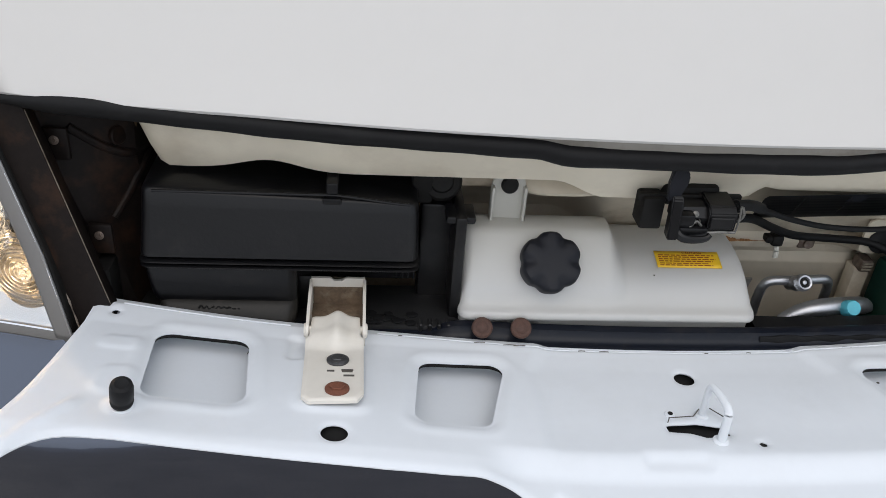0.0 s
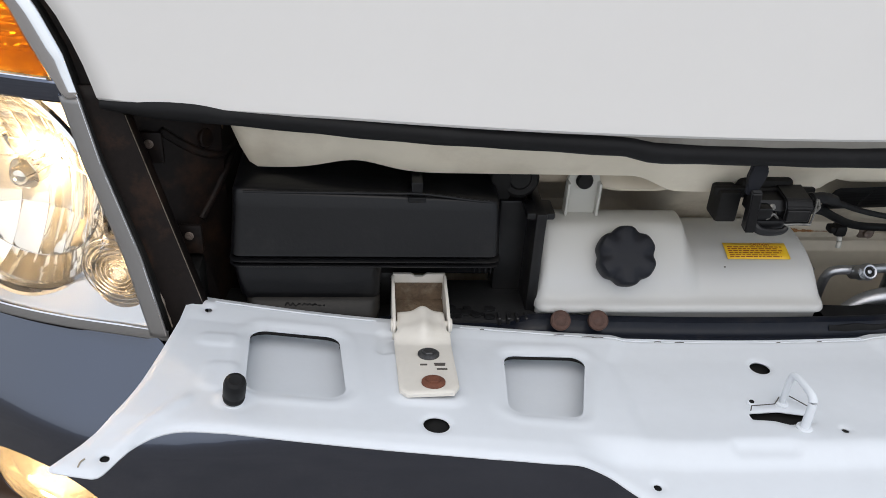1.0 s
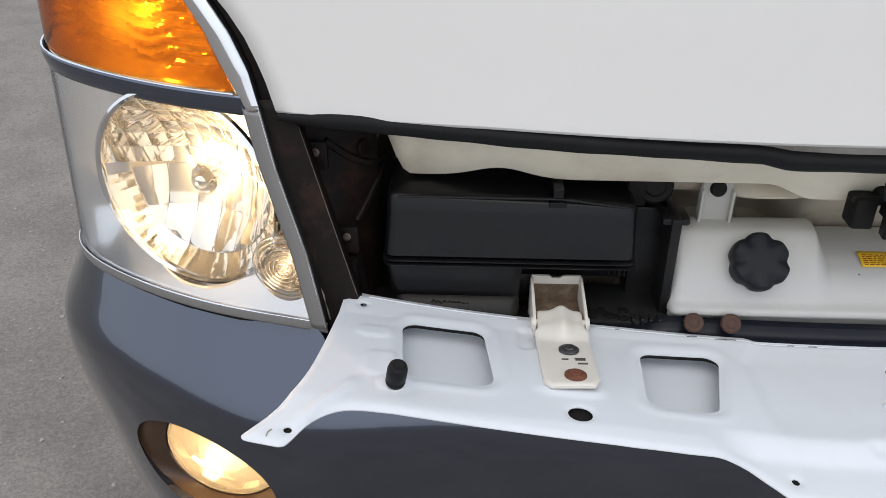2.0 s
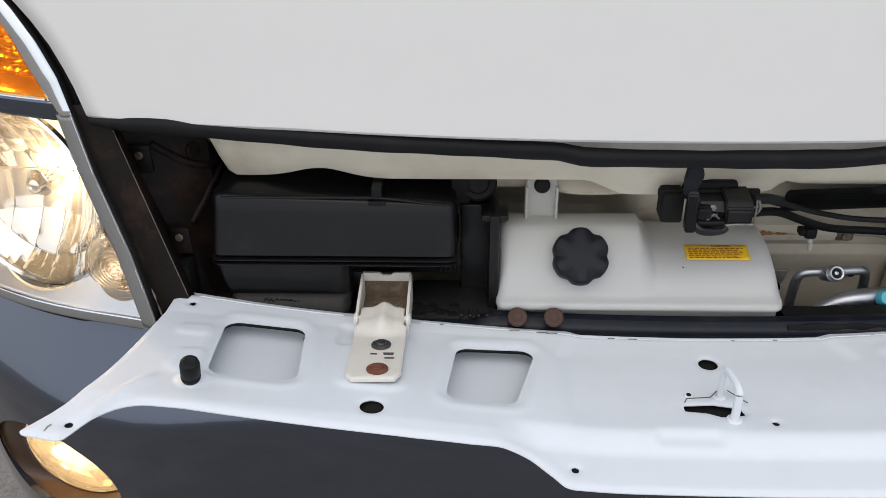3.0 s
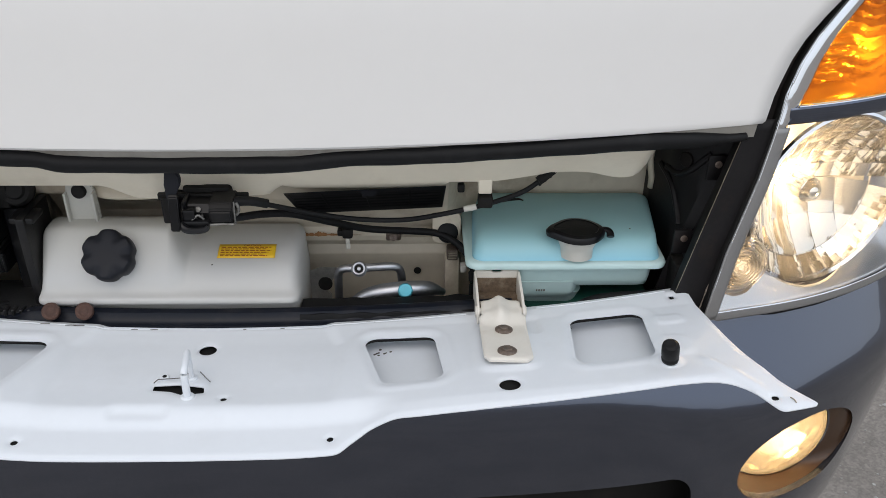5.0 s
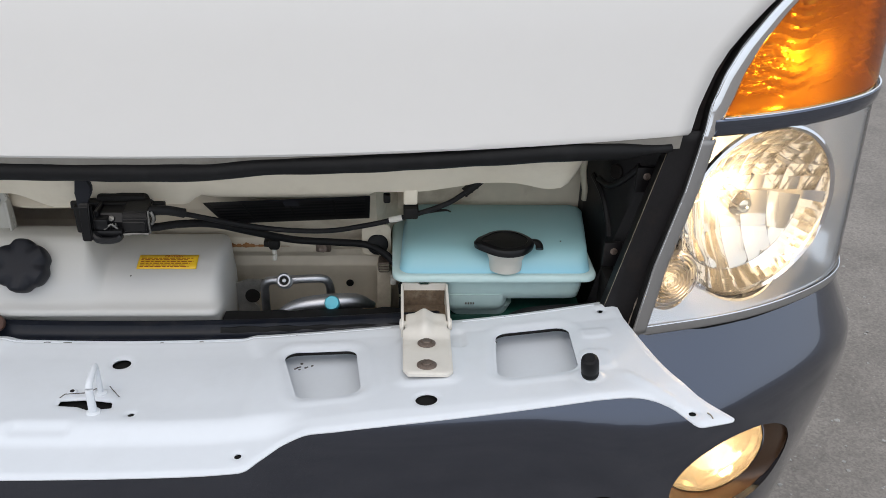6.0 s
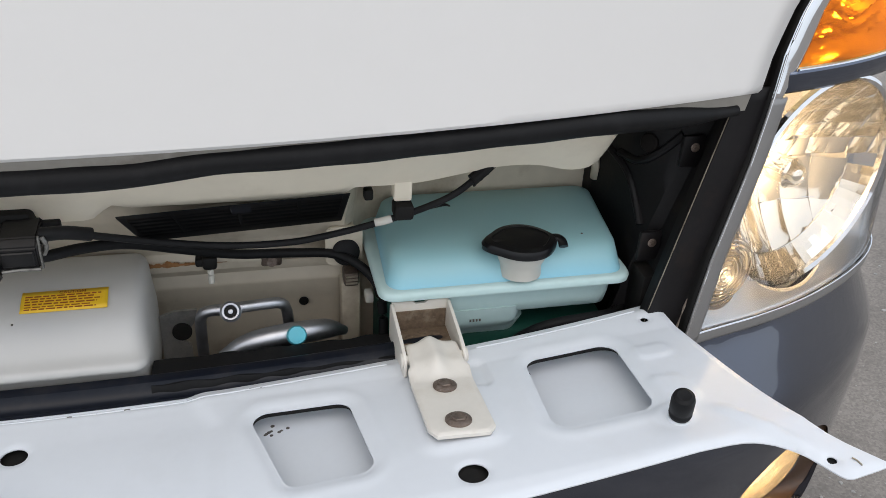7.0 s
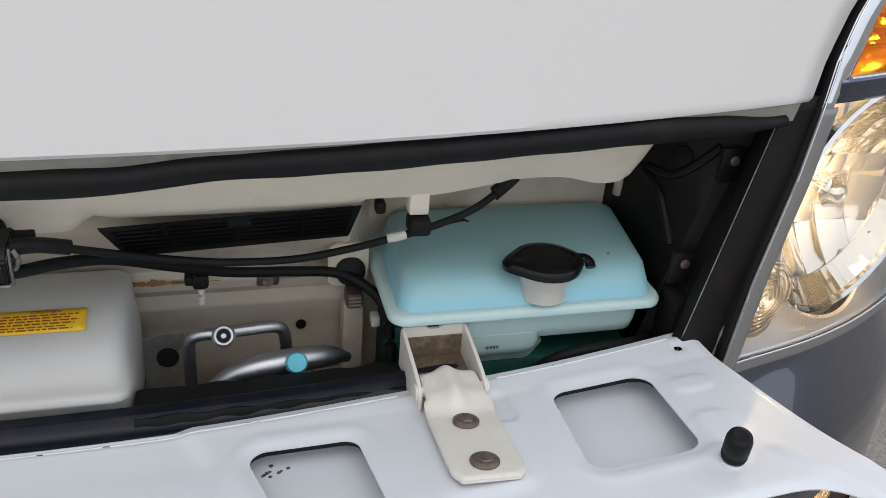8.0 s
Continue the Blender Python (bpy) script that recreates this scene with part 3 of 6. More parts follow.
def headlight(s):
    lamp = thing("headlight", "lit clear headlight with chrome trim and an amber turn lamp above", "headlight", (s * 0.70, 0.10, 0.70), group="front lamps")

    def add(name, bm, material, parent=lamp, label="", angle=35):
        return part(name, flip(bm, s), material, parent, label, angle)

    def lamp_in(z):
        return lamp_line(z) - (near_gap(z) if s > 0 else 0)

    # dark wall on the side of the gap
    bm = bmesh.new()
    sheet(bm, lambda z, b: lens_at(lamp_in(z) + 0.0005 + 0.004 * b / 0.05, z, b), steps(0.70, 1.165, 40), [0.0, 0.006, 0.02, 0.05])
    thick(add("side_wall", bm, BLACK_MATT, label="black lamp side wall"), 0.0015)
    # back shell
    bm = bmesh.new()
    sheet(bm, lambda u, z: lens_at(lamp_in(z) + 0.004 + u * (S_END - lamp_in(z) - 0.006), z, 0.135 - 0.125 * abs(2 * u - 1) ** 4), steps(0, 1, 40), steps(0.702, 1.16, 40))
    add("housing", bm, BEZEL, label="silver lamp housing")
    # inner bright trim along the panel gap
    bm = bmesh.new()
    w = 0.0165

    def trim(u, z):
        k = u * w
        lift = -0.0012 * math.sin(math.pi * min(1, max(0, u))) - 0.001
        return lens_at(lamp_in(z) + k, z, lift)
    sheet(bm, trim, [0, 0.15, 0.4, 0.6, 0.85, 1], steps(0.698, 0.917, 40))
    thick(add("inner_trim", bm, SATIN, label="grey satin trim strip"), 0.002, 1)
    bm = bmesh.new()

    def trim_up(u, z):
        wide = 0.013 + 0.012 * float(smooth(0.91, 0.96, z))
        return lens_at(lamp_in(z) + u * wide, z, -0.001 - 0.0030 * math.sin(math.pi * u))
    sheet(bm, trim_up, steps(0, 1, 8), steps(0.917, 1.165, 50))
    thick(add("upper_trim", bm, CHROME, label="curved chrome trim"), 0.002, 1)
    # thin bright bead beside the dark gap
    bm = bmesh.new()
    tube(bm, [lens_at(lamp_in(z) + 0.001, z, -0.0024) for z in steps(0.70, 1.16, 40)], 0.0010, 8, 1)
    add("edge_bead", bm, CHROME)
    # chrome band between the two lamps
    up = 0.0045 * s
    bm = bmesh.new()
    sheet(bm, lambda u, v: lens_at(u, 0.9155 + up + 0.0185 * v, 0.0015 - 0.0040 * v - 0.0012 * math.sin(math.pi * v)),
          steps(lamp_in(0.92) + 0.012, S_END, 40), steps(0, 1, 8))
    thick(add("middle_band", bm, DARK_REFLECT_CHROME, label="chrome band between the lamps"), 0.002, 1)
    bm = bmesh.new()
    tube(bm, [lens_at(u, 0.9348 + up, -0.0030) for u in steps(lamp_in(0.9348) + 0.020, S_END, 30)], 0.0013, 8, 1)
    add("band_bead", bm, CHROME, label="thin bright bead over the band")
    # lower trim
    bm = bmesh.new()
    sheet(bm, lambda u, v: lens_at(u, 0.6925 + 0.0105 * v, 0.0012 - 0.0005 * math.sin(math.pi * v)), steps(lamp_in(0.70), S_END, 40), steps(0, 1, 6))
    thick(add("lower_trim", bm, SATIN, label="satin grey lower trim band"), 0.002, 1)
    bm = bmesh.new()
    tube(bm, [lens_at(u, 0.7038, -0.0012) for u in steps(lamp_in(0.70) + 0.004, S_END, 30)], 0.0011, 8, 1)
    add("trim_bead", bm, CHROME, label="thin bright bead along the lens")
    # two black strips stand in for the shadow line between trim and bumper
    bm = bmesh.new()
    sheet(bm, lambda u, z: lens_at(u, z, 0.004 + 0.5 * (0.692 - z)), steps(lamp_in(0.70), S_END, 40), [0.683, 0.6875, 0.6928])
    add("trim_seal", bm, BLACK_MATT, label="black strip standing in for the shadow line under the trim")
    bm = bmesh.new()
    sheet(bm, lambda u, z: lens_at(u, z, 0.016), steps(lamp_in(0.70), S_END, 40), [0.676, 0.69, 0.6985])
    add("gap_shade_strip", bm, BLACK_MATT, label="dark strip standing in for the shaded gap under the lamp")
    # clear lens
    bm = bmesh.new()
    sheet(bm, lambda u, z: lens_at(lamp_in(z) + 0.010 + u * (S_END - lamp_in(z) - 0.010), z, 0.001), steps(0, 1, 44), steps(0.706, 0.917, 24))
    ob = add("clear_lens", bm, LENS, label="clear smooth plastic lens")
    # silver bezel behind the lens with a round opening
    sc, zc, R = s_of(0.707), 0.817, 0.104

    def bezel_back(q, z):
        """Depth of the bezel behind the lens: its lower shelf leans back, its sides fall away from the bowl."""
        inner = float(smooth(s_of(0.875), s_of(0.815), q))
        shelf = 0.030 * float(np.clip((z - 0.703) / 0.055, 0, 1))
        return 0.003 + inner * (shelf + 0.010 * float(smooth(0.80, 0.93, z)))

    def put(S, Z):
        P = [[lens_at(float(S[i, j]), float(Z[i, j]), bezel_back(float(S[i, j]), float(Z[i, j]))) for j in range(S.shape[1])] for i in range(S.shape[0])]
        return [np.array([[p[k] for p in row] for row in P]) for k in range(3)]

    def sd(S, Z):
        inn = np.interp(Z, IN_Z, [s_of(x) for x in IN_X]) + 0.006
        d = np.maximum(np.maximum(inn - S, S - S_END + 0.004), np.maximum(0.702 - Z, Z - 0.925))
        d = np.maximum(d, R + 0.002 - np.hypot(S - sc, Z - zc))
        return np.maximum(d, 0.036 - np.hypot(S - s_of(0.603), Z - 0.751))
    bm = pressed(sd, put, lamp_in(0.70), S_END, 0.70, 0.93, 0.007, 0.006, (0.25, 0.9, 0))
    add("bezel", bm, BEZEL, label="silver bezel")
    # main reflector: a bowl of small convex facets
    c0 = lens_at(sc, zc, 0.014)
    nrm = (lens_at(sc, zc, 0) - lens_at(sc, zc, 0.05)).normalized()
    nrm = (nrm + Vector((0.0, -0.12, 0))).normalized()
    qq = nrm.to_track_quat("Z", "Y")
    bm = bmesh.new()
    rr = random.Random(17)

    LOWER_X = [-0.80, -0.56, -0.30, -0.03, 0.24, 0.52, 0.80]
    UPPER_X = [-1.0, -0.84, -0.68, -0.52, -0.36, -0.20, -0.04, 0.12, 0.28, 0.44, 0.60, 0.76, 0.90, 1.0]
    UPPER_Y = [0.02, 0.20, 0.37, 0.53, 0.68, 0.82, 1.0]
    tip = c0 + qq @ Vector((0, 0, -0.06))

    def close(g):
        for ra, rb in zip(g, g[1:]):
            for j in range(len(ra) - 1):
                q4 = (ra[j], rb[j], rb[j + 1], ra[j + 1])
                c = sum((v.co for v in q4), Vector()) / 4
                if (ra[j].co - rb[j].co).length > 1e-6 and (ra[j].co - ra[j + 1].co).length > 1e-6 and (c - tip).length > 0.011:
                    bm.faces.new(q4)

    def bowl_cell(xa, xb, ya, yb, tilt, reach):
        """One slightly convex, slightly tilted mirror facet of the bowl."""
        tx, ty = rr.uniform(-tilt, tilt), rr.uniform(-tilt, tilt) * 0.8
        kk = 5
        g = []
        for i in range(kk + 1):
            row = []
            for j in range(kk + 1):
                x, y = xa + (xb - xa) * i / kk, ya + (yb - ya) * j / kk
                y += 0.10 * x * x * (ya > 0)
                r = math.hypot(x, y)
                if r > reach:
                    x, y, r = x * reach / r, y * reach / r, reach
                fx, fy = 2 * i / kk - 1, 2 * j / kk - 1
                dep = -0.060 * (1 - r * r) + (xb - xa) * R * (0.09 * (1 - fx * fx) + 0.05 * (1 - fy * fy) + 0.5 * (tx * fx + ty * fy)) * (r < 0.97 * reach)
                row.append(bm.verts.new(c0 + qq @ Vector((x * R, y * R, dep))))
            g.append(row)
        close(g)

    def rim_cell(a0, a1, r0, r1):
        tx, ty = rr.uniform(-0.05, 0.05), rr.uniform(-0.05, 0.05)
        g = []
        for i in range(4):
            row = []
            for j in range(4):
                a, r = a0 + (a1 - a0) * i / 3, r0 + (r1 - r0) * j / 3
                fx, fy = 2 * i / 3 - 1, 2 * j / 3 - 1
                dep = -0.060 * (1 - r * r) + 0.0002 * (1 - fx * fx) + 0.0024 * (tx * fx + ty * fy)
                row.append(bm.verts.new(c0 + qq @ Vector((r * R * math.cos(a), r * R * math.sin(a), dep))))
            g.append(row)
        close(g)
    for xa, xb in zip(LOWER_X, LOWER_X[1:]):          # tall smooth mirrors below the bulb
        for ya, yb in ((-0.80, -0.40), (-0.40, 0.02)):
            bowl_cell(xa, xb, ya, yb, 0.035, 0.80)
    for k in range(30):                                # band of small facets round the lower rim
        a0, a1 = radians(182 + 176 * k / 30), radians(182 + 176 * (k + 1) / 30)
        cut = (0.80, 0.865 + 0.02 * (k % 2), 0.935 - 0.015 * (k % 3), 1.0)
        for r0, r1 in zip(cut, cut[1:]):
            rim_cell(a0, a1, r0, r1)
    for xa, xb in zip(UPPER_X, UPPER_X[1:]):          # curved grid above the bulb
        for ya, yb in zip(UPPER_Y, UPPER_Y[1:]):
            bowl_cell(xa, xb, ya, yb, 0.20, 1.0)
    refl = add("reflector", bm, MIRROR, label="faceted mirror bowl", angle=20)
    # fine bright ridges between the tall mirrors
    lines = [[(x, -math.sqrt(max(0.0, 0.64 - x * x)) * (1 - t) + 0.02 * t) for t in steps(0.0, 1.0, 6)] for x in LOWER_X[1:-1]]
    lines += [[(0.74 * t, -0.40 + 0.03 * t * t) for t in steps(-0.93, 0.93, 14)], [(0.80 * math.cos(w), 0.80 * math.sin(w)) for w in steps(radians(184), radians(356), 30)]]
    bm = bmesh.new()
    for ln in lines:
        tube(bm, [c0 + qq @ Vector((x * R, y * R, -0.0592 * (1 - x * x - y * y) + 0.0004)) for x, y in ln if math.hypot(x, y) > 0.16], 0.00045, 6, 1)
    add("mirror_ridges", bm, CHROME, refl)
    bm = bmesh.new()
    lathe(bm, [(R + 0.0, -0.004), (R + 0.004, -0.002), (R + 0.004, 0.003), (R + 0.001, 0.005), (R - 0.002, 0.002), (R - 0.002, -0.004)], c0, nrm, 64, cap=False)
    add("reflector_rim", bm, CHROME, refl)
    # bulb with its cap
    bm = bmesh.new()
    lathe(bm, [(0.007, -0.064), (0.007, -0.032), (0.0055, -0.024), (0.001, -0.016)], c0 + Vector((-0.009, 0, 0.005)), nrm, 16)
    bulb = add("bulb", bm, BULBGLASS, refl, "lit halogen bulb")
    bm = bmesh.new()
    lathe(bm, [(0.0022, -0.050), (0.0030, -0.045), (0.0030, -0.032), (0.0018, -0.028)], c0 + Vector((-0.009, 0, 0.005)), nrm, 12)
    add("filament", bm, FILAMENT, refl)
    bm = bmesh.new()
    lathe(bm, [(0.0125, -0.045), (0.0140, -0.042), (0.0140, -0.022), (0.0155, -0.020), (0.0155, -0.017), (0.0125, -0.014), (0.0105, -0.009), (0.006, -0.0055), (0.001, -0.005)], c0 + Vector((-0.009, 0, 0.005)), nrm, 32, cap=False)
    add("bulb_shield", bm, MIRROR, refl)
    # small side lamp with ring optics
    c1 = lens_at(s_of(0.603), 0.751, 0.020)
    n1 = (lens_at(s_of(0.603), 0.751, 0) - lens_at(s_of(0.603), 0.751, 0.05)).normalized()
    bm = bmesh.new()
    prof = [(0.036, -0.004), (0.036, 0.004)]
    r = 0.034
    while r > 0.004:
        prof += [(r, 0.006 + 0.004 * (1 - r / 0.036)), (r - 0.0022, 0.0085 + 0.004 * (1 - r / 0.036))]
        r -= 0.0042
    prof += [(0.0005, 0.014)]
    lathe(bm, prof[1:], c1, n1, 40, cap=False)
    side = add("side_lamp_lens", bm, RIBBED, label="ribbed clear side lamp lens", angle=25)
    for k in range(7):
        bm = bmesh.new()
        r, h = 0.0345 - 0.0047 * k, 0.0095 + 0.0006 * k
        lathe(bm, [(r - 0.0005, h - 0.001), (r + 0.0005, h - 0.001), (r + 0.0002, h + 0.0003), (r - 0.0002, h + 0.0003), (r - 0.0005, h - 0.001)], c1, n1, 36, cap=False)
        add("lens_ring", bm, BEZEL, side)
    bm = bmesh.new()
    lathe(bm, [(0.035, 0.0), (0.026, -0.012), (0.012, -0.022), (0.004, -0.024)], c1, n1, 40, wave=lambda a: 1 + 0.03 * math.cos(16 * a), cap=False)
    add("side_reflector", bm, MIRROR)
    bm = bmesh.new()
    lathe(bm, [(0.002, -0.024), (0.0045, -0.015), (0.004, -0.008), (0.0008, -0.005)], c1, n1, 14)
    add("side_bulb", bm, FILAMENT_SMALL, label="lit wedge bulb")
    # amber turn lamp
    zb = 0.9355 + up

    def amb_in(z):
        return lamp_in(z) + 0.013 + 0.012 * float(smooth(0.91, 0.96, z))
    bm = bmesh.new()
    sheet(bm, lambda u, z: lens_at(amb_in(z) + u * (S_END - 0.010 - amb_in(z)), z, 0.001), steps(0, 1, 40), steps(zb, 1.15, 30))
    add("turn_lens", bm, AMBER, label="amber turn lamp lens")
    bm = bmesh.new()

    def amb_back(u, z):
        ss = amb_in(z) + u * (S_END - 0.010 - amb_in(z))
        dz = float(smooth(zb - 0.004, zb + 0.008, z))
        return lens_at(ss, z, 0.003 + 0.002 * dz + 0.026 * dz * float(smooth(s_of(0.885), s_of(0.85), ss)) + dz * 0.0030 * math.sin(z * 520 + 3.0 * math.sin(ss * 34) + 1.2 * math.sin(ss * 90)) + dz * 0.0006 * math.sin(ss * 420 + z * 200))
    sheet(bm, amb_back, steps(0, 1, 90), steps(zb - 0.004, 1.15, 90))
    add("turn_reflector", bm, AMBER_BACK, label="rippled amber reflector")
    # small glowing points put in as the turn lamp's sparkle
    for sx, zz in ((0.665, 0.960), (0.685, 0.990), (0.700, 0.972), (0.705, 1.010)):
        bm = bmesh.new()
        bmesh.ops.create_icosphere(bm, subdivisions=2, radius=0.0010, matrix=Matrix.Translation(lens_at(s_of(sx), zz, 0.010)) @ Matrix.Diagonal((2.4, 1, 0.7, 1)))
        add("turn_spark", bm, SPARK, label="bright amber point")
    # lamps that are switched on
    for nm, place, e, rad in (("turn_bulb_light", lens_at(s_of(0.745), 0.985, 0.020), 0.10, 0.006),
                              ("headlight_bulb_light", c0 + Vector((-0.009, 0, 0.005)) + qq @ Vector((0, 0, -0.0475)), 12.0, 0.006), ("side_bulb_light", c1 + n1 * 0.0, 0.014, 0.004)):
        lt = new(nm, bpy.data.lights.new(nm, "POINT"))
        lt.data.energy = e
        lt.data.color = (1.0, 0.70, 0.40) if nm != "turn_bulb_light" else (1.0, 0.62, 0.22)
        lt.data.shadow_soft_size = rad
        lt.location = Vector((s * place.x, place.y, place.z))
        lt.parent = lamp
        lt.location -= Vector(lamp.location)
    return lamp


for side in (-1, 1):
    headlight(side)

# ---- bumper ----
BPLAN = [(0.0, -0.125), (0.15, -0.123), (0.30, -0.116), (0.45, -0.104), (0.56, -0.088), (0.64, -0.064), (0.70, -0.038), (0.76, -0.004), (0.824, 0.038),
         (0.884, 0.086), (0.931, 0.142), (0.958, 0.212), (0.969, 0.31), (0.969, 0.55)]
BP = spline([(x, y, 0) for x, y in BPLAN], 8)
BPS = [0.0]
for a, b in zip(BP, BP[1:]):
    BPS.append(BPS[-1] + (b - a).length)
BPX, BPY = np.array([p.x for p in BP]), np.array([p.y for p in BP])
BPS = np.array(BPS)
BSEC = spline([(z, o, 0) for z, o in zip((0.28, 0.31, 0.36, 0.41, 0.45, 0.50, 0.55, 0.580, 0.600, 0.64, 0.68, 0.693, 0.700),
                                        (0.075, 0.040, 0.012, 0.002, 0.0, 0.0040, 0.0115, 0.0175, 0.0240, 0.0472, 0.0703, 0.0760, 0.0800))], 8)
BZ, BO = [p.x for p in BSEC], [p.y for p in BSEC]


def bump_at(S, Z):
    a = np.abs(S)
    x, y = np.interp(a, BPS, BPX), np.interp(a, BPS, BPY)
    dx = np.interp(a + 0.01, BPS, BPX) - np.interp(a - 0.01, BPS, BPX)
    dy = np.interp(a + 0.01, BPS, BPY) - np.interp(a - 0.01, BPS, BPY)
    ln = np.hypot(dx, dy) + 1e-9
    off = np.interp(Z - 0.045 * (1 - smooth(0.40, 0.66, a)), BZ, BO)    # the shoulder rises towards the middle
    off = np.where(Z > 0.70, np.interp(Z, [0.70, 0.702], [0.076, 0.105]), off) * (1 - 0.12 * smooth(0.80, 1.02, a))
    off = off + 0.034 * smooth(0.60, 0.40, Z) * smooth(0.76, 0.98, a)
    nx, ny = -dy / ln, dx / ln
    nx = np.where(a < 0.012, 0, nx)
    ny = np.where(a < 0.012, 1, ny)
    return [np.sign(S) * (x + nx * off), y + ny * off, Z]


S_FOG, Z_FOG, A_FOG, B_FOG = float(np.interp(0.713, BPX, BPS)), 0.503, 0.107, 0.054
S_BEND = float(BPS[-1])


def bump_sd(S, Z):
    a = np.abs(S)
    top = 0.657 + 0.0415 * smooth(0.53, 0.60, a)
    d = np.maximum(np.maximum(a - S_BEND, Z - top), 0.281 - Z)
    d = np.maximum(d, (1 - np.hypot((a - S_FOG) / A_FOG, (Z - Z_FOG) / B_FOG)) * 0.07)
    return np.maximum(d, -sd_round(S, Z, 0, 0.440, 0.555, 0.086, 0.03))


bumper = thing("bumper", "glossy dark grey-blue painted front bumper", "bumper", (0, 0.1, 0.281))
bm = pressed(bump_sd, bump_at, -S_BEND, S_BEND, 0.281, 0.7015, 0.0085, 0.010, (0, 1, 0))
part("cover", bm, BUMPER, bumper, "glossy curved cover")
bm = bmesh.new()
sheet(bm, lambda u, v: Vector([float(q) for q in (bump_at(np.array(u), np.array(v))[0], bump_at(np.array(u), np.array(v))[1] + 0.055, v)]), steps(-0.62, 0.62, 40), steps(0.33, 0.52, 8))
part("lower_grille", bm, BLACK_MATT, bumper, "black recessed lower grille")
for s in (-1, 1):
    bm = bmesh.new()
    box(bm, s * 0.50 - 0.03, s * 0.50 + 0.03, 0.06, 0.40, 0.30, 0.60, 0.004)
    part("mounting_bracket", bm, BLACK_MATT, bumper)


def fog_lamp(s):
    lamp = thing("fog_lamp", "lit round fog lamp set into the bumper", "fog lamp", (s * 0.70, 0.05, 0.43), group="fog lamps")

    def on(a, more):
        return Vector([float(v) for v in bump_at(np.array(S_FOG + (A_FOG + more) * math.cos(a)), np.array(Z_FOG + (B_FOG + more) * math.sin(a)))])
    mid = sum((on(2 * math.pi * i / 12, 0) for i in range(12)), Vector()) / 12
    n = Vector((0.14, -1, 0.03)).normalized()
    p = mid + Vector((-0.018, 0.032, 0.003)) + n * 0.013

    def add(name, bm, material, label="", angle=30):
        return part(name, flip(bm, s), material, lamp, label, angle)
    ux = Vector((n.y, -n.x, 0)).normalized() * -1
    bm = bmesh.new()
    N = 56
    ang = [2 * math.pi * i / N for i in range(N)]
    outer = [on(a, 0.0015) + Vector((0, 0.0005, 0)) for a in ang]
    inner = [p - n * 0.012 + (ux * math.cos(a) + Vector((0, 0, 1)) * math.sin(a)) * 0.0715 for a in ang]
    loft(bm, [outer, [o.lerp(i, 0.06) + Vector((0, 0.004, 0)) for o, i in zip(outer, inner)], [o.lerp(i, 0.4) for o, i in zip(outer, inner)], [o.lerp(i, 0.8) for o, i in zip(outer, inner)], inner], cap=False)
    add("surround", bm, FOG_WELL, "dark recess around the lamp")
    bm = bmesh.new()
    lathe(bm, [(0.0715, -0.016), (0.0712, -0.0135), (0.0700, -0.0130), (0.0690, -0.016)], p, n, 48, cap=False)
    add("gasket", bm, BLACK_MATT, "thin black gasket")
    bm = bmesh.new()
    lathe(bm, [(0.0695, -0.028), (0.0695, -0.013), (0.060, -0.0095), (0.036, -0.0065), (0.0008, -0.0055)], p, n, 48, cap=False)
    add("lens", bm, FOGLENS, "clear domed glass")
    bm = bmesh.new()
    prof = [(0.069, -0.022)] + [(0.069 * math.sqrt(1 - k / 9) + 0.001 * (k % 2), -0.026 - 0.036 * k / 9) for k in range(1, 9)] + [(0.006, -0.062)]
    lathe(bm, prof, p, n, 48, cap=False)
    add("reflector", bm, MIRROR, "bright reflector bowl")
    bm = bmesh.new()
    tube(bm, [p - n * 0.040 + Vector((0, 0, k)) for k in (-0.026, -0.022, 0.0, 0.022, 0.026)], lambda t: 0.0055 * (1 - (2 * t - 1) ** 6) + 0.0012, 12, 3)
    add("bulb", bm, FOGBULB, "lit bulb")
    lt = new("fog_bulb_light", bpy.data.lights.new("fog_bulb_light", "POINT"))
    lt.data.energy = 0.16
    lt.data.color = (1.0, 0.82, 0.58)
    lt.data.shadow_soft_size = 0.006
    q = p - n * 0.030
    lt.parent = lamp
    lt.location = Vector((s * q.x, q.y, q.z)) - Vector(lamp.location)


for side in (-1, 1):
    fog_lamp(side)

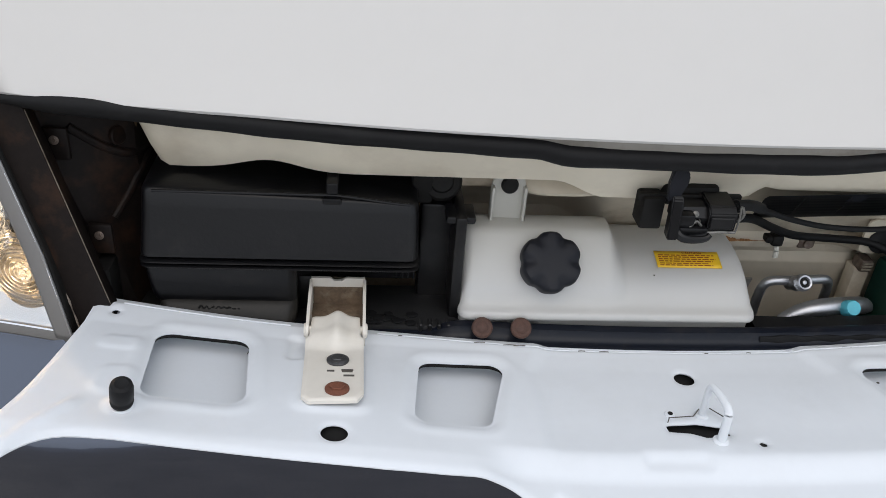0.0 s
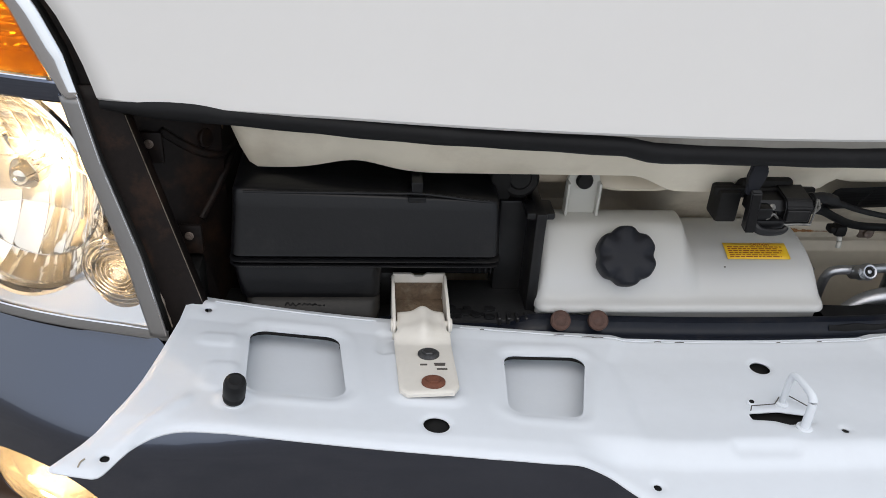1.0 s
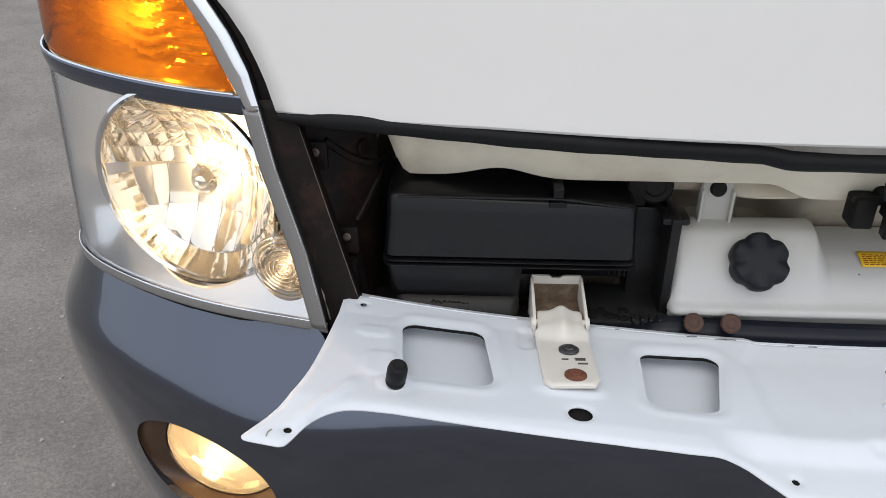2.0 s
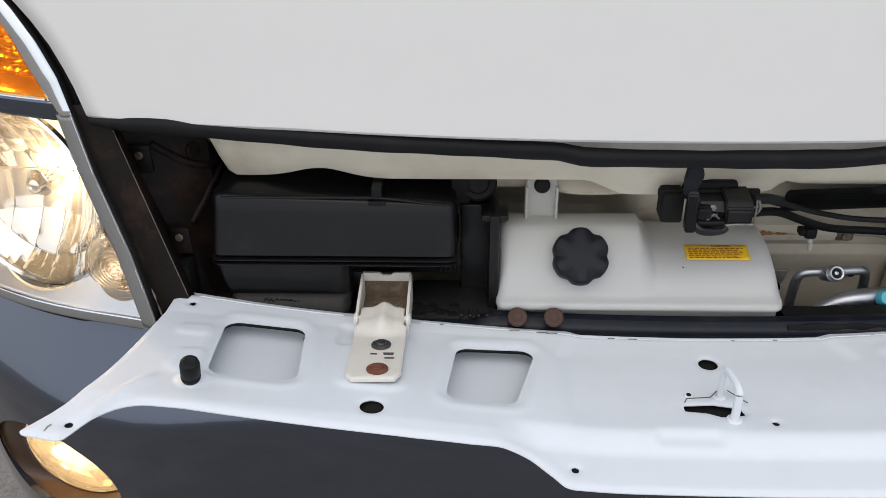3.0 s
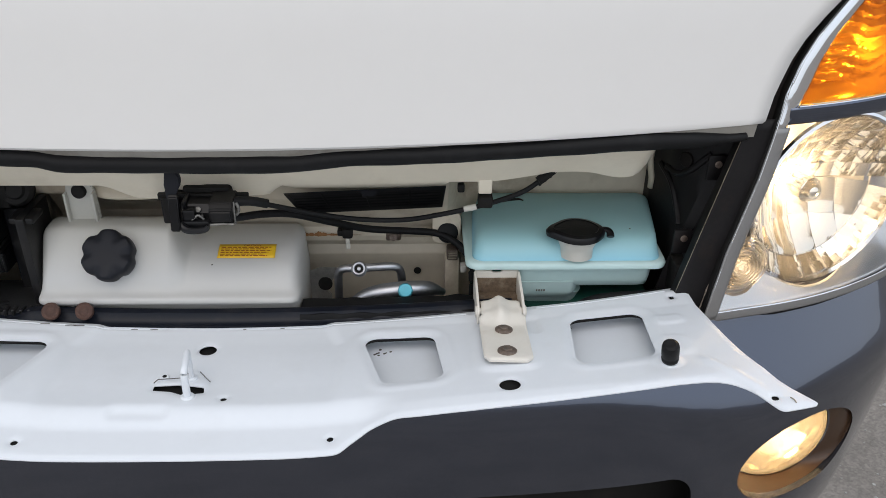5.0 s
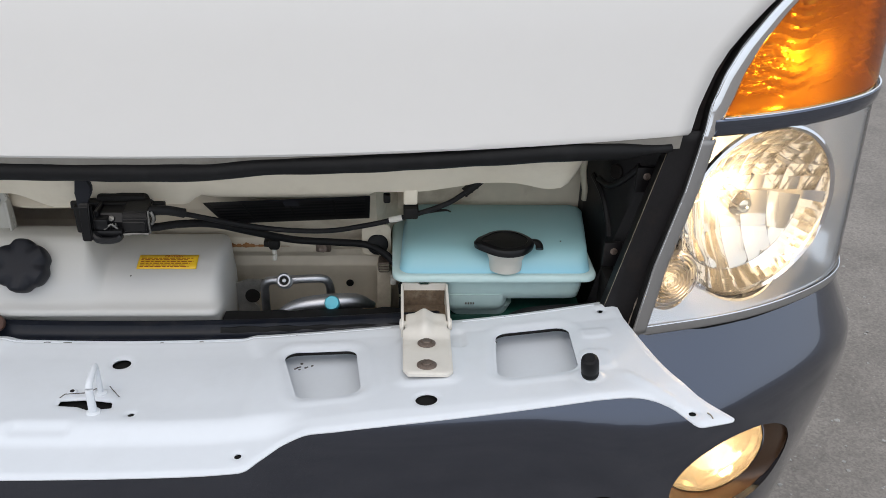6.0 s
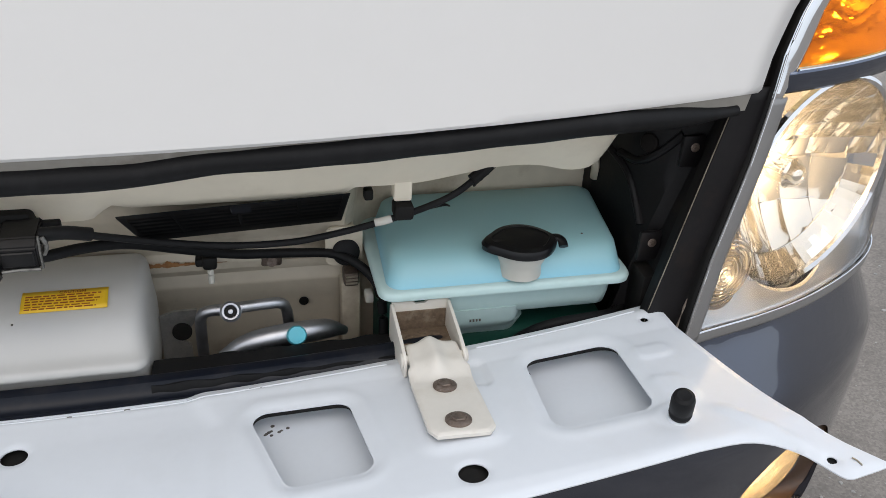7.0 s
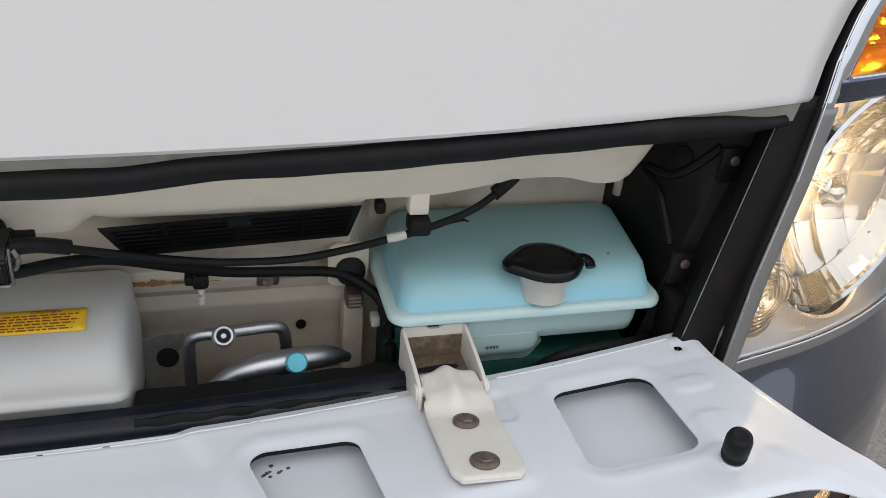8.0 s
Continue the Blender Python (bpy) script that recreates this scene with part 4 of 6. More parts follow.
# ---- bay surround: dark posts between bay and lamps ----
for s in (-1, 1):
    post = thing("lamp_post_bracket", "rusty dark brown bracket between the service bay and headlight", "bracket", (s * 0.56, 0.05, 0.66), group="bay sides")

    def px(z):
        return float(np.interp(z, [0.64, 0.70, 0.725, 0.90, 0.93], [0.525, 0.543, 0.548, 0.598, 0.606]))
    bm = bmesh.new()
    sheet(bm, lambda u, z: Vector((s * (px(z) - 0.022 + u), 0.004 + 0.12 * (z - 0.71) + (0.03 if u > 0.036 else 0.0) + (0.010 if u < 0.001 else 0), z)), [0, 0.002, 0.004, 0.012, 0.024, 0.0355, 0.0375, 0.05], steps(0.64, 0.925, 24))
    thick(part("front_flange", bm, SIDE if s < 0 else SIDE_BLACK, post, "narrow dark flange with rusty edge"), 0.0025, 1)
    bm = bmesh.new()
    tube(bm, [Vector((s * (px(z) - 0.021), 0.004 + 0.12 * (z - 0.71), z)) for z in steps(0.66, 0.90, 20)], 0.0013, 8, 1)
    part("edge_seam", bm, CHIPPED, post, "worn bare metal seam")
    bm = bmesh.new()
    tube(bm, [Vector((s * (px(z) + 0.0120), 0.001 + 0.12 * (z - 0.71), z)) for z in steps(0.70, 0.92, 24)], lambda t: 0.0011 + 0.0005 * math.sin(t * 60), 8, 1)
    part("outer_seam", bm, CHIPPED, post, "chipped rusty edge")
    bm = bmesh.new()

    def cheek(u, z):
        e = 0.525 if s > 0 else 0.500
        k = [(px(z) - 0.022, 0.016 + 0.12 * (z - 0.71)), (px(z) - 0.010, 0.030 + 0.12 * (z - 0.71)), (px(z) - 0.009, 0.058), (px(z) - 0.020, 0.064), (e + 0.012, 0.10), (e, 0.185)]
        i = min(int(u), 4)
        f = u - i
        return Vector((s * (k[i][0] * (1 - f) + k[i + 1][0] * f), k[i][1] * (1 - f) + k[i + 1][1] * f, z))
    sheet(bm, cheek, steps(0, 5, 20), steps(0.58, 0.925, 24))
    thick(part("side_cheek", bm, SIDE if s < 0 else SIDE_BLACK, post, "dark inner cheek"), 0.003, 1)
    for pts in (((3.15, 0.868), (3.5, 0.845), (3.9, 0.832), (4.3, 0.828)), ((3.3, 0.775), (3.7, 0.792), (4.1, 0.815), (4.5, 0.825))):
        bm = bmesh.new()
        tube(bm, [cheek(u, z) for u, z in pts], 0.0042, 10)
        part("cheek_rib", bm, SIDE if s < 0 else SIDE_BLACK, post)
    bm = bmesh.new()
    lathe(bm, [(0.009, -0.001), (0.009, 0.002), (0.008, 0.003), (0.002, 0.003)], cheek(3.75, 0.852), (-s * 0.8, -0.5, 0.1), 24)
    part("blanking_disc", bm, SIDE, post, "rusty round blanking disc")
    for x, y, z, nm in ((0.540, 0.042, 0.7715, "screw"), (0.567, 0.048, 0.8625, "screw")):
        bm = bmesh.new()
        box(bm, x - 0.012, x + 0.010, y + 0.004, y + 0.010, z - 0.020, z + 0.011, 0.0028)
        flip(bm, s)
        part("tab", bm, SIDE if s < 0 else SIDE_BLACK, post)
        bolt(nm, (s * x, y + 0.004, z), (0, -1, 0.15), 0.0042, BROWN_BOLT, post, "dull screw")
    bm = bmesh.new()
    box(bm, 0.0 + s * 0.545 - 0.015, s * 0.545 + 0.015, 0.03, 0.06, 0.69, 0.745, 0.004)
    part("rib", bm, BLACK_MATT, post)

# ---- sill at the bottom of the bay ----
sill = thing("lower_sill", "dark blue-black painted sill along the bay", "sill", (0, 0.01, 0.60))


def sill_y(x):
    return -0.006 + 0.10 * x * x


bm = bmesh.new()
prof = [(0.001, 0.62), (0.001, 0.6820), (0.003, 0.6865), (0.006, 0.6865), (0.008, 0.688), (0.012, 0.690), (0.014, 0.697), (0.020, 0.699), (0.024, 0.697), (0.026, 0.66), (0.026, 0.60)]
sheet(bm, lambda x, k: Vector((x, sill_y(x) + prof[k][0], prof[k][1] + 0.055 * x * x - 0.010 * float(smooth(-0.205, -0.24, x)) - 0.006 * float(smooth(-0.33, -0.37, x)) - 0.020 * float(smooth(0.335, 0.365, x)))), steps(-0.56, 0.56, 112), list(range(len(prof))))
part("rail", bm, TRIMBLUE, sill, angle=50)
bm = bmesh.new()
prof2 = [(0.010, 0.660), (0.008, 0.687), (0.012, 0.695), (0.030, 0.697), (0.046, 0.695), (0.052, 0.686), (0.052, 0.660)]
sheet(bm, lambda x, k: Vector((x, sill_y(x) + prof2[k][0] + 0.0006 * math.sin(x * 210), prof2[k][1] + 0.0008 * math.sin(x * 150 + k))), steps(0.094, 0.296, 40), list(range(len(prof2))))
part("rubber_pad", bm, RUBBER, sill, "dull black rubber pad")
bm = bmesh.new()
box(bm, -0.53, -0.300, 0.022, 0.09, 0.655, 0.684, 0.004)
box(bm, -0.300, -0.205, 0.016, 0.09, 0.655, 0.6955, 0.005)
for i in range(5):
    box(bm, -0.245 + i * 0.009, -0.2415 + i * 0.009, 0.014, 0.026, 0.690, 0.6985, 0.0008, 1)
part("left_ledge", bm, LEDGE, sill, "dusty grey-black plastic ledge")
bm = bmesh.new()
rnd = random.Random(11)
for i in range(26):
    x = -0.293 + 0.042 * rnd.random()
    bmesh.ops.create_icosphere(bm, subdivisions=1, radius=rnd.uniform(0.002, 0.005), matrix=Matrix.Translation((x, 0.020 + 0.016 * rnd.random(), 0.6965)) @ Matrix.Diagonal((1.4, 1, 0.5, 1)))
part("torn_foam", bm, RUBBER, sill, "torn black foam scraps")
for x in (-0.1855, -0.148):
    b = thing("rusty_plug", "round rusty plug in the sill", "plug", (x, 0.004, 0.697), group="sill plugs")
    bm = bmesh.new()
    lathe(bm, [(0.0095, -0.004), (0.0102, 0.0), (0.0098, 0.0025), (0.0082, 0.0036), (0.0055, 0.0028), (0.0035, 0.0040), (0.001, 0.0040)], (x, 0.004, 0.7035), (0, -0.8, 0.6), 28)
    part("head", bm, RUST_DULL, b)
    bm = bmesh.new()
    lathe(bm, [(0.0035, 0.0), (0.0035, 0.012), (0.001, 0.012)], (x, 0.012, 0.697), (0, -0.8, 0.6), 12)
    part("stem", bm, RUST, b)

# ---- weatherstrip ----
strip = thing("weatherstrip", "thick black rubber weatherstrip under the cab panel", "seal", (0, 0, 0.88))


def strip_at(x):
    dip = float(smooth(-0.160, -0.128, x) * (1 - smooth(0.095, 0.165, x)))
    return Vector((x, -0.008 + 0.085 * x * x, 0.8950 + 0.062 * x * x - 0.0052 * dip - 0.007 * float(smooth(0.44, 0.575, x)) - 0.004 * float(smooth(-0.50, -0.59, x))))


bm = bmesh.new()
tube(bm, [strip_at(x) for x in steps(-0.592, 0.578, 120)], lambda t: (0.0108 + 0.0004 * math.sin(t * 37) + 0.0003 * math.sin(t * 113)) * (1 - 0.55 * float(smooth(0.94, 1.0, t)) - 0.5 * float(smooth(0.05, 0.0, t))), 14, 1, squash=0.92)
part("bulb", bm, RUBBER, strip)
bm = bmesh.new()
sheet(bm, lambda x, v: strip_at(x) + Vector((0, 0.004 + 0.018 * v, 0.004 - 0.001 * v)), steps(-0.590, 0.576, 80), [0, 0.5, 1])
thick(part("flange", bm, RUBBER, strip), 0.003)

# ---- open access panel ----
HALF = [(0.0, -0.0025), (0.15, -0.0010), (0.29, 0.0060), (0.39, 0.0120), (0.48, 0.0182), (0.5360, 0.0225), (0.5395, 0.017), (0.5435, -0.050), (0.5475, -0.105), (0.553, -0.148),
        (0.565, -0.193), (0.5855, -0.2280), (0.584, -0.2325), (0.557, -0.2350), (0.551, -0.231), (0.540, -0.209), (0.526, -0.193), (0.507, -0.1845), (0.475, -0.183), (0.443, -0.1850), (0.36, -0.190),
        (0.28, -0.1945), (0.235, -0.1945), (0.205, -0.193), (0.188, -0.1945), (0.178, -0.199), (0.166, -0.2095), (0.157, -0.2190), (0.150, -0.2215), (0.0, -0.2215)]
def eased(points, k=3):
    return [(q.x, q.y) for q in spline([(x, y, 0) for x, y in points], k)]


EASED = HALF[:6] + eased(HALF[6:12]) + [(0.5856, -0.2302), (0.5838, -0.2322), (0.581, -0.2330)] + eased(HALF[13:19]) + HALF[19:23] + eased(HALF[23:29]) + HALF[29:]
OUTLINE = EASED + [(-x, y) for x, y in EASED[-2:0:-1]]


def win_inner(X, Y):
    a = np.abs(X)
    sh = [(0.1850, -0.0520), (0.2360, -0.0540), (0.2430, -0.1220), (0.2030, -0.1215)]
    return sd_poly(a, Y, sh) - 0.0125


def win_outer(X, Y):
    a = np.abs(X)
    sh = [(0.4125, -0.0415), (0.4630, -0.0400), (0.4575, -0.1120), (0.4055, -0.1140)]
    return sd_poly(a, Y, sh) - 0.0145


def holes(X, Y):
    a = np.abs(X)
    d = np.hypot(a - 0.3190, Y + 0.159) - 0.0105
    d = np.minimum(d, np.hypot(X - 0.0, Y + 0.049) - 0.0095)
    d = np.minimum(d, np.hypot(a - 0.5195, Y + 0.002) - 0.0035)
    d = np.minimum(d, np.hypot(a - 0.1465, Y + 0.2005) - 0.0035)
    d = np.minimum(d, np.hypot(a - 0.553, Y + 0.217) - 0.0034)
    d = np.minimum(d, np.hypot(X - 0.036, Y + 0.143) - 0.0034)
    slot = sd_poly(X, Y, [(-0.038, -0.118), (-0.012, -0.116), (0.010, -0.121), (0.012, -0.129), (-0.008, -0.132), (-0.020, -0.126), (-0.038, -0.124)]) - 0.0015
    return np.minimum(d, slot)


def panel_base(X, Y):
    a = np.abs(X)
    k = 0.011 + 0.012 * smooth(0.1, 0.3, a)
    z = 0.6885 + 0.125 * X * X + k * np.clip((-0.02 - Y) / 0.14, 0, 1.1)
    z = z + 0.0030 * smooth(-0.045, -0.005, Y) * (1 - smooth(0.25, 0.45, a))
    z = z - 0.011 * (1 - smooth(0.17, 0.215, a)) * smooth(-0.155, -0.185, Y)
    return z


def far_edge(a):
    return np.interp(a, [p[0] for p in HALF[:6]], [p[1] for p in HALF[:6]])


def panel_z(X, Y):
    a = np.abs(X)
    z = panel_base(X, Y)
    edge = -sd_poly(X, Y, OUTLINE)
    z = z - 0.0022 * (1 - smooth(0.0075, 0.0105, far_edge(a) - Y))       # folded seam by the hinge edge
    z = z - 0.002 * (1 - smooth(0.0, 0.006, edge))
    for w in (win_inner(X, Y), win_outer(X, Y)):
        z = z + 0.0009 * np.exp(-((w - 0.012) / 0.005) ** 2) - 0.0016 * (1 - smooth(0.001, 0.007, w))
    # middle field, a little sunk, with slanting ends
    k = 0.125 + 0.5 * np.clip(-0.012 - Y, 0, 0.035)
    z = z - 0.0035 * (1 - smooth(k - 0.006, k + 0.012, a)) * smooth(-0.175, -0.120, Y)
    # shallow pocket before the lip
    z = z - 0.0030 * (1 - smooth(-0.006, 0.006, sd_round(X, Y, -0.043, -0.163, 0.028, 0.006, 0.005)))
    # seats under the hinges
    z = z + 0.0022 * (1 - smooth(-0.003, 0.010, sd_round(a, Y, 0.3230, -0.080, 0.028, 0.048, 0.01)))
    z = z - 0.003 * (1 - smooth(-0.003, 0.004, sd_round(a, Y, 0.352, -0.035, 0.012, 0.018, 0.006)))
    # ribs towards the corners
    z = z + 0.0016 * (1 - smooth(-0.004, 0.004, sd_round(a, Y, 0.502, -0.052, 0.016, 0.010, 0.008)))
    z = z + 0.0016 * (1 - smooth(-0.004, 0.005, sd_round(a, Y, 0.492, -0.110, 0.014, 0.020, 0.010)))
    z = z + 0.0035 * (1 - smooth(0.008, 0.018, np.hypot(a - 0.4765, Y + 0.142)))
    # fold along the arm
    t = np.clip(((a - 0.506) * 0.044 + (-0.135 - Y) * 0.080) / (0.044 ** 2 + 0.080 ** 2), 0, 1)
    dd = np.hypot(a - (0.506 + 0.044 * t), Y - (-0.135 - 0.080 * t))
    z = z + 0.0026 * (1 - smooth(0.001, 0.008, dd)) * smooth(0, 0.2, t) * (1 - smooth(0.75, 1.0, t))
    hd = holes(X, Y)
    z = z - 0.0015 * (1 - smooth(0.0, 0.004, hd))
    return z


def panel_sd(X, Y):
    d = sd_poly(X, Y, OUTLINE)
    d = np.maximum(d, -win_inner(X, Y))
    d = np.maximum(d, -win_outer(X, Y))
    return np.maximum(d, -holes(X, Y))


flap = thing("access_panel", "open white sheet-metal access panel folded down on two hinges", "access panel", (0, -0.01, 0.67))
bm = pressed(panel_sd, lambda X, Y: [X, Y, panel_z(X, Y)], -0.594, 0.594, -0.2425, 0.0275, 0.0025, 0.0010, (0, 0, -1))
part("inner_sheet", bm, WHITE_IN, flap, "pressed white inner sheet with cut-outs", angle=50)


def skin_z(X, Y):
    e = -sd_poly(X, Y, OUTLINE)
    return panel_base(X, Y) - 0.0026 - 0.0024 * (1 - smooth(0.006, 0.016, far_edge(np.abs(X)) - Y)) - 0.018 * smooth(0.002, 0.026, e)


bm = pressed(lambda X, Y: sd_poly(X, Y, OUTLINE) + 0.0050, lambda X, Y: [X, Y, skin_z(X, Y)], -0.600, 0.600, -0.244, 0.028, 0.004, 0.0012, (0, 0, 1))
part("outer_skin", bm, SKIN, flap, "white outer skin seen through the cut-outs", angle=50)
# dark strip for shade under each large cut-out's far edge, thinning round its corners
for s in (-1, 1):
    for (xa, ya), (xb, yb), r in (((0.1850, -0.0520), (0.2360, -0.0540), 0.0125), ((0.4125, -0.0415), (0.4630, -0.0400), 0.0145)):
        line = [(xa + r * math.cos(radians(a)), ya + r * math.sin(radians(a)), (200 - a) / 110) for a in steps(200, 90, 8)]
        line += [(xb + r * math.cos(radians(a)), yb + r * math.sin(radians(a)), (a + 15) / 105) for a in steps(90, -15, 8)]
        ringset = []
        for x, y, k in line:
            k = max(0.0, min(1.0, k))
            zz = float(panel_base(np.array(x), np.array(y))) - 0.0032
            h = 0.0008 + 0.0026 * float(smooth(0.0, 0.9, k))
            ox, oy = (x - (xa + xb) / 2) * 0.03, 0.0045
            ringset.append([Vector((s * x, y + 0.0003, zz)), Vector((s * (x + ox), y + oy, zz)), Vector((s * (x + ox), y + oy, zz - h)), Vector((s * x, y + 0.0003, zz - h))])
        bm = bmesh.new()
        loft(bm, ringset)
        part("shade_strip", bm, BLACK_MATT, flap, "dark strip standing in for shade under the cut-out edge")
# dark backings added so that the small openings look deep and unlit
for x, y, r in ((0.319, -0.159, 0.016), (-0.319, -0.159, 0.016), (0.0, -0.049, 0.014), (0.146, -0.2005, 0.006), (-0.146, -0.2005, 0.006), (0.553, -0.217, 0.006), (-0.553, -0.217, 0.006), (0.036, -0.143, 0.006)):
    bm = bmesh.new()
    zz = float(panel_z(np.array(x), np.array(y)))
    h = -0.0105 if r > 0.01 else -0.0042
    lathe(bm, [(r, h), (r, h * 0.52), (r * 0.9, h * 0.43), (r * 0.3, h * 0.43)], (x, y, zz), (0, 0, 1), 20)
    part("dark_backing", bm, BLACK_MATT, flap, "dark backing added for the shade in an opening")
bm = bmesh.new()
zz = float(panel_z(np.array(-0.013), np.array(-0.124)))
box(bm, -0.046, 0.022, -0.140, -0.108, zz - 0.012, zz - 0.005, 0.003)
part("dark_backing", bm, BLACK_MATT, flap, "dark backing added for the shade in an opening")
# bead of sealer by the hinge edge
bm = bmesh.new()
for s in (-1, 1):
    for xa, xb, d, r in ((0.365, 0.515, 0.0105, 0.0007), (0.0, 0.285, 0.0095, 0.0007)):
        line = []
        for x in steps(xa, xb, 30):
            y = float(far_edge(np.array(x))) - d
            line.append(Vector((s * x, y, float(panel_z(np.array(s * x), np.array(y))) + 0.0002)))
        tube(bm, line, r, 6, 1)
part("sealer_bead", bm, WHITE_IN, flap)
# dirt caught along the folded seam
rnd = random.Random(77)
bm = bmesh.new()
for i in range(16):
    x = rnd.choice((-1, 1)) * rnd.uniform(0.02, 0.50)
    if 0.285 < abs(x) < 0.36:
        continue
    y = float(np.interp(abs(x), [p[0] for p in HALF[:6]], [p[1] for p in HALF[:6]])) - 0.0095 - 0.001 * rnd.random()
    zz = float(panel_z(np.array(x), np.array(y)))
    w = rnd.uniform(0.001, 0.006)
    tube(bm, [(x - w, y, zz + 0.0001), (x, y + 0.0003, zz + 0.0002), (x + w, y, zz + 0.0001)], 0.00045, 5, 2)
tagged(part("seam_dirt", bm, DARKINK, flap), "thin dark dirt along the folded seam", kind="stuff")
for s in (-1, 1):
    bm = bmesh.new()
    zz = float(panel_z(np.array(0.566), np.array(-0.224)))
    tube(bm, [(s * 0.5645, -0.2205, zz + 0.0006), (s * 0.5665, -0.2235, zz + 0.0006), (s * 0.567, -0.228, zz + 0.0005)], 0.0006, 5, 3)
    part("corner_scratch", bm, GRIME, flap, "small dark scratch by the corner")
# striker loop with its plate
zc = float(panel_z(np.array(0.0), np.array(-0.14)))
bm = bmesh.new()
tube(bm, [(0.000, -0.140, zc - 0.004), (0.0, -0.140, zc + 0.012), (0.0, -0.1395, zc + 0.026), (0.0, -0.1355, zc + 0.0315), (-0.001, -0.124, zc + 0.033), (-0.003, -0.1105, zc + 0.0325), (-0.004, -0.1062, zc + 0.028), (-0.004, -0.105, zc + 0.014), (-0.004, -0.105, zc - 0.004)],
     lambda t: 0.0040 - 0.0013 * t, 12)
part("striker_loop", bm, WHITE_IN, flap, "white painted striker loop")
for x, y, r in ((0.0, -0.140, 0.0068), (-0.004, -0.105, 0.006), (-0.032, -0.104, 0.0045)):
    bm = bmesh.new()
    zz = float(panel_z(np.array(x), np.array(y)))
    lathe(bm, [(r, -0.002), (r, 0.0012), (r * 0.8, 0.002), (0.003, 0.002)], (x, y, zz), (0, 0, 1), 20)
    part("striker_foot", bm, WHITE_IN, flap)
bm = bmesh.new()
lathe(bm, [(0.0024, 0.0016), (0.0022, 0.0024), (0.0006, 0.0024)], (-0.032, -0.104, float(panel_z(np.array(-0.032), np.array(-0.104)))), (0, 0, 1), 14)
part("rivet_hole", bm, BLACK_MATT, flap, "small dark rivet hole")
bm = bmesh.new()
for a, b in (((-0.036, -0.112), (-0.014, -0.110)), ((-0.014, -0.110), (-0.006, -0.101)), ((0.004, -0.100), (0.018, -0.117)), ((-0.036, -0.112), (-0.039, -0.118))):
    tube(bm, [(*a, zc + 0.0006), ((a[0] + b[0]) / 2, (a[1] + b[1]) / 2 - 0.0003, zc + 0.0008), (*b, zc + 0.0006)], 0.0005, 6, 4)
part("plate_edge", bm, DARKINK, flap, "dirty edge of the striker plate")
# specks of dirt by one cut-out
bm = bmesh.new()
rnd = random.Random(3)
for i in range(9):
    x, y = 0.181 + 0.022 * rnd.random(), -0.034 - 0.012 * rnd.random()
    zz = float(skin_z(np.array(x), np.array(y)))
    lathe(bm, [(0.0012 + 0.0008 * rnd.random(), 0), (0.0006, 0.0006)], (x, y, zz), (0, 0, 1), 8)
part("dirt_speck", bm, DARKINK, flap, "dark dirt specks")

for s in (-1, 1):
    st = thing("rubber_stopper", "upright black rubber stopper on the open panel", "stopper", (s * 0.4765, -0.142, 0.735), group="panel stoppers")
    zz = float(panel_z(np.array(0.4765), np.array(-0.142)))
    bm = bmesh.new()
    lathe(bm, [(0.0045, -0.003), (0.0045, 0.006), (0.0082, 0.0075), (0.0086, 0.010), (0.0081, 0.0110), (0.0081, 0.0140), (0.0086, 0.0148), (0.0086, 0.0252), (0.0077, 0.0288), (0.0050, 0.0303), (0.003, 0.0298), (0.001, 0.0298)],
          (s * 0.4765, -0.148, zz - 0.003), (-0.16 * s, -0.22, 1), 28)
    part("body", bm, RUBBER, st)
    bm = bmesh.new()
    lathe(bm, [(0.0095, -0.001), (0.0085, 0.0008), (0.005, 0.0012)], (s * 0.4765, -0.148, zz), (0, 0, 1), 24)
    part("seat", bm, WHITE_IN, st, "pale seat ring")


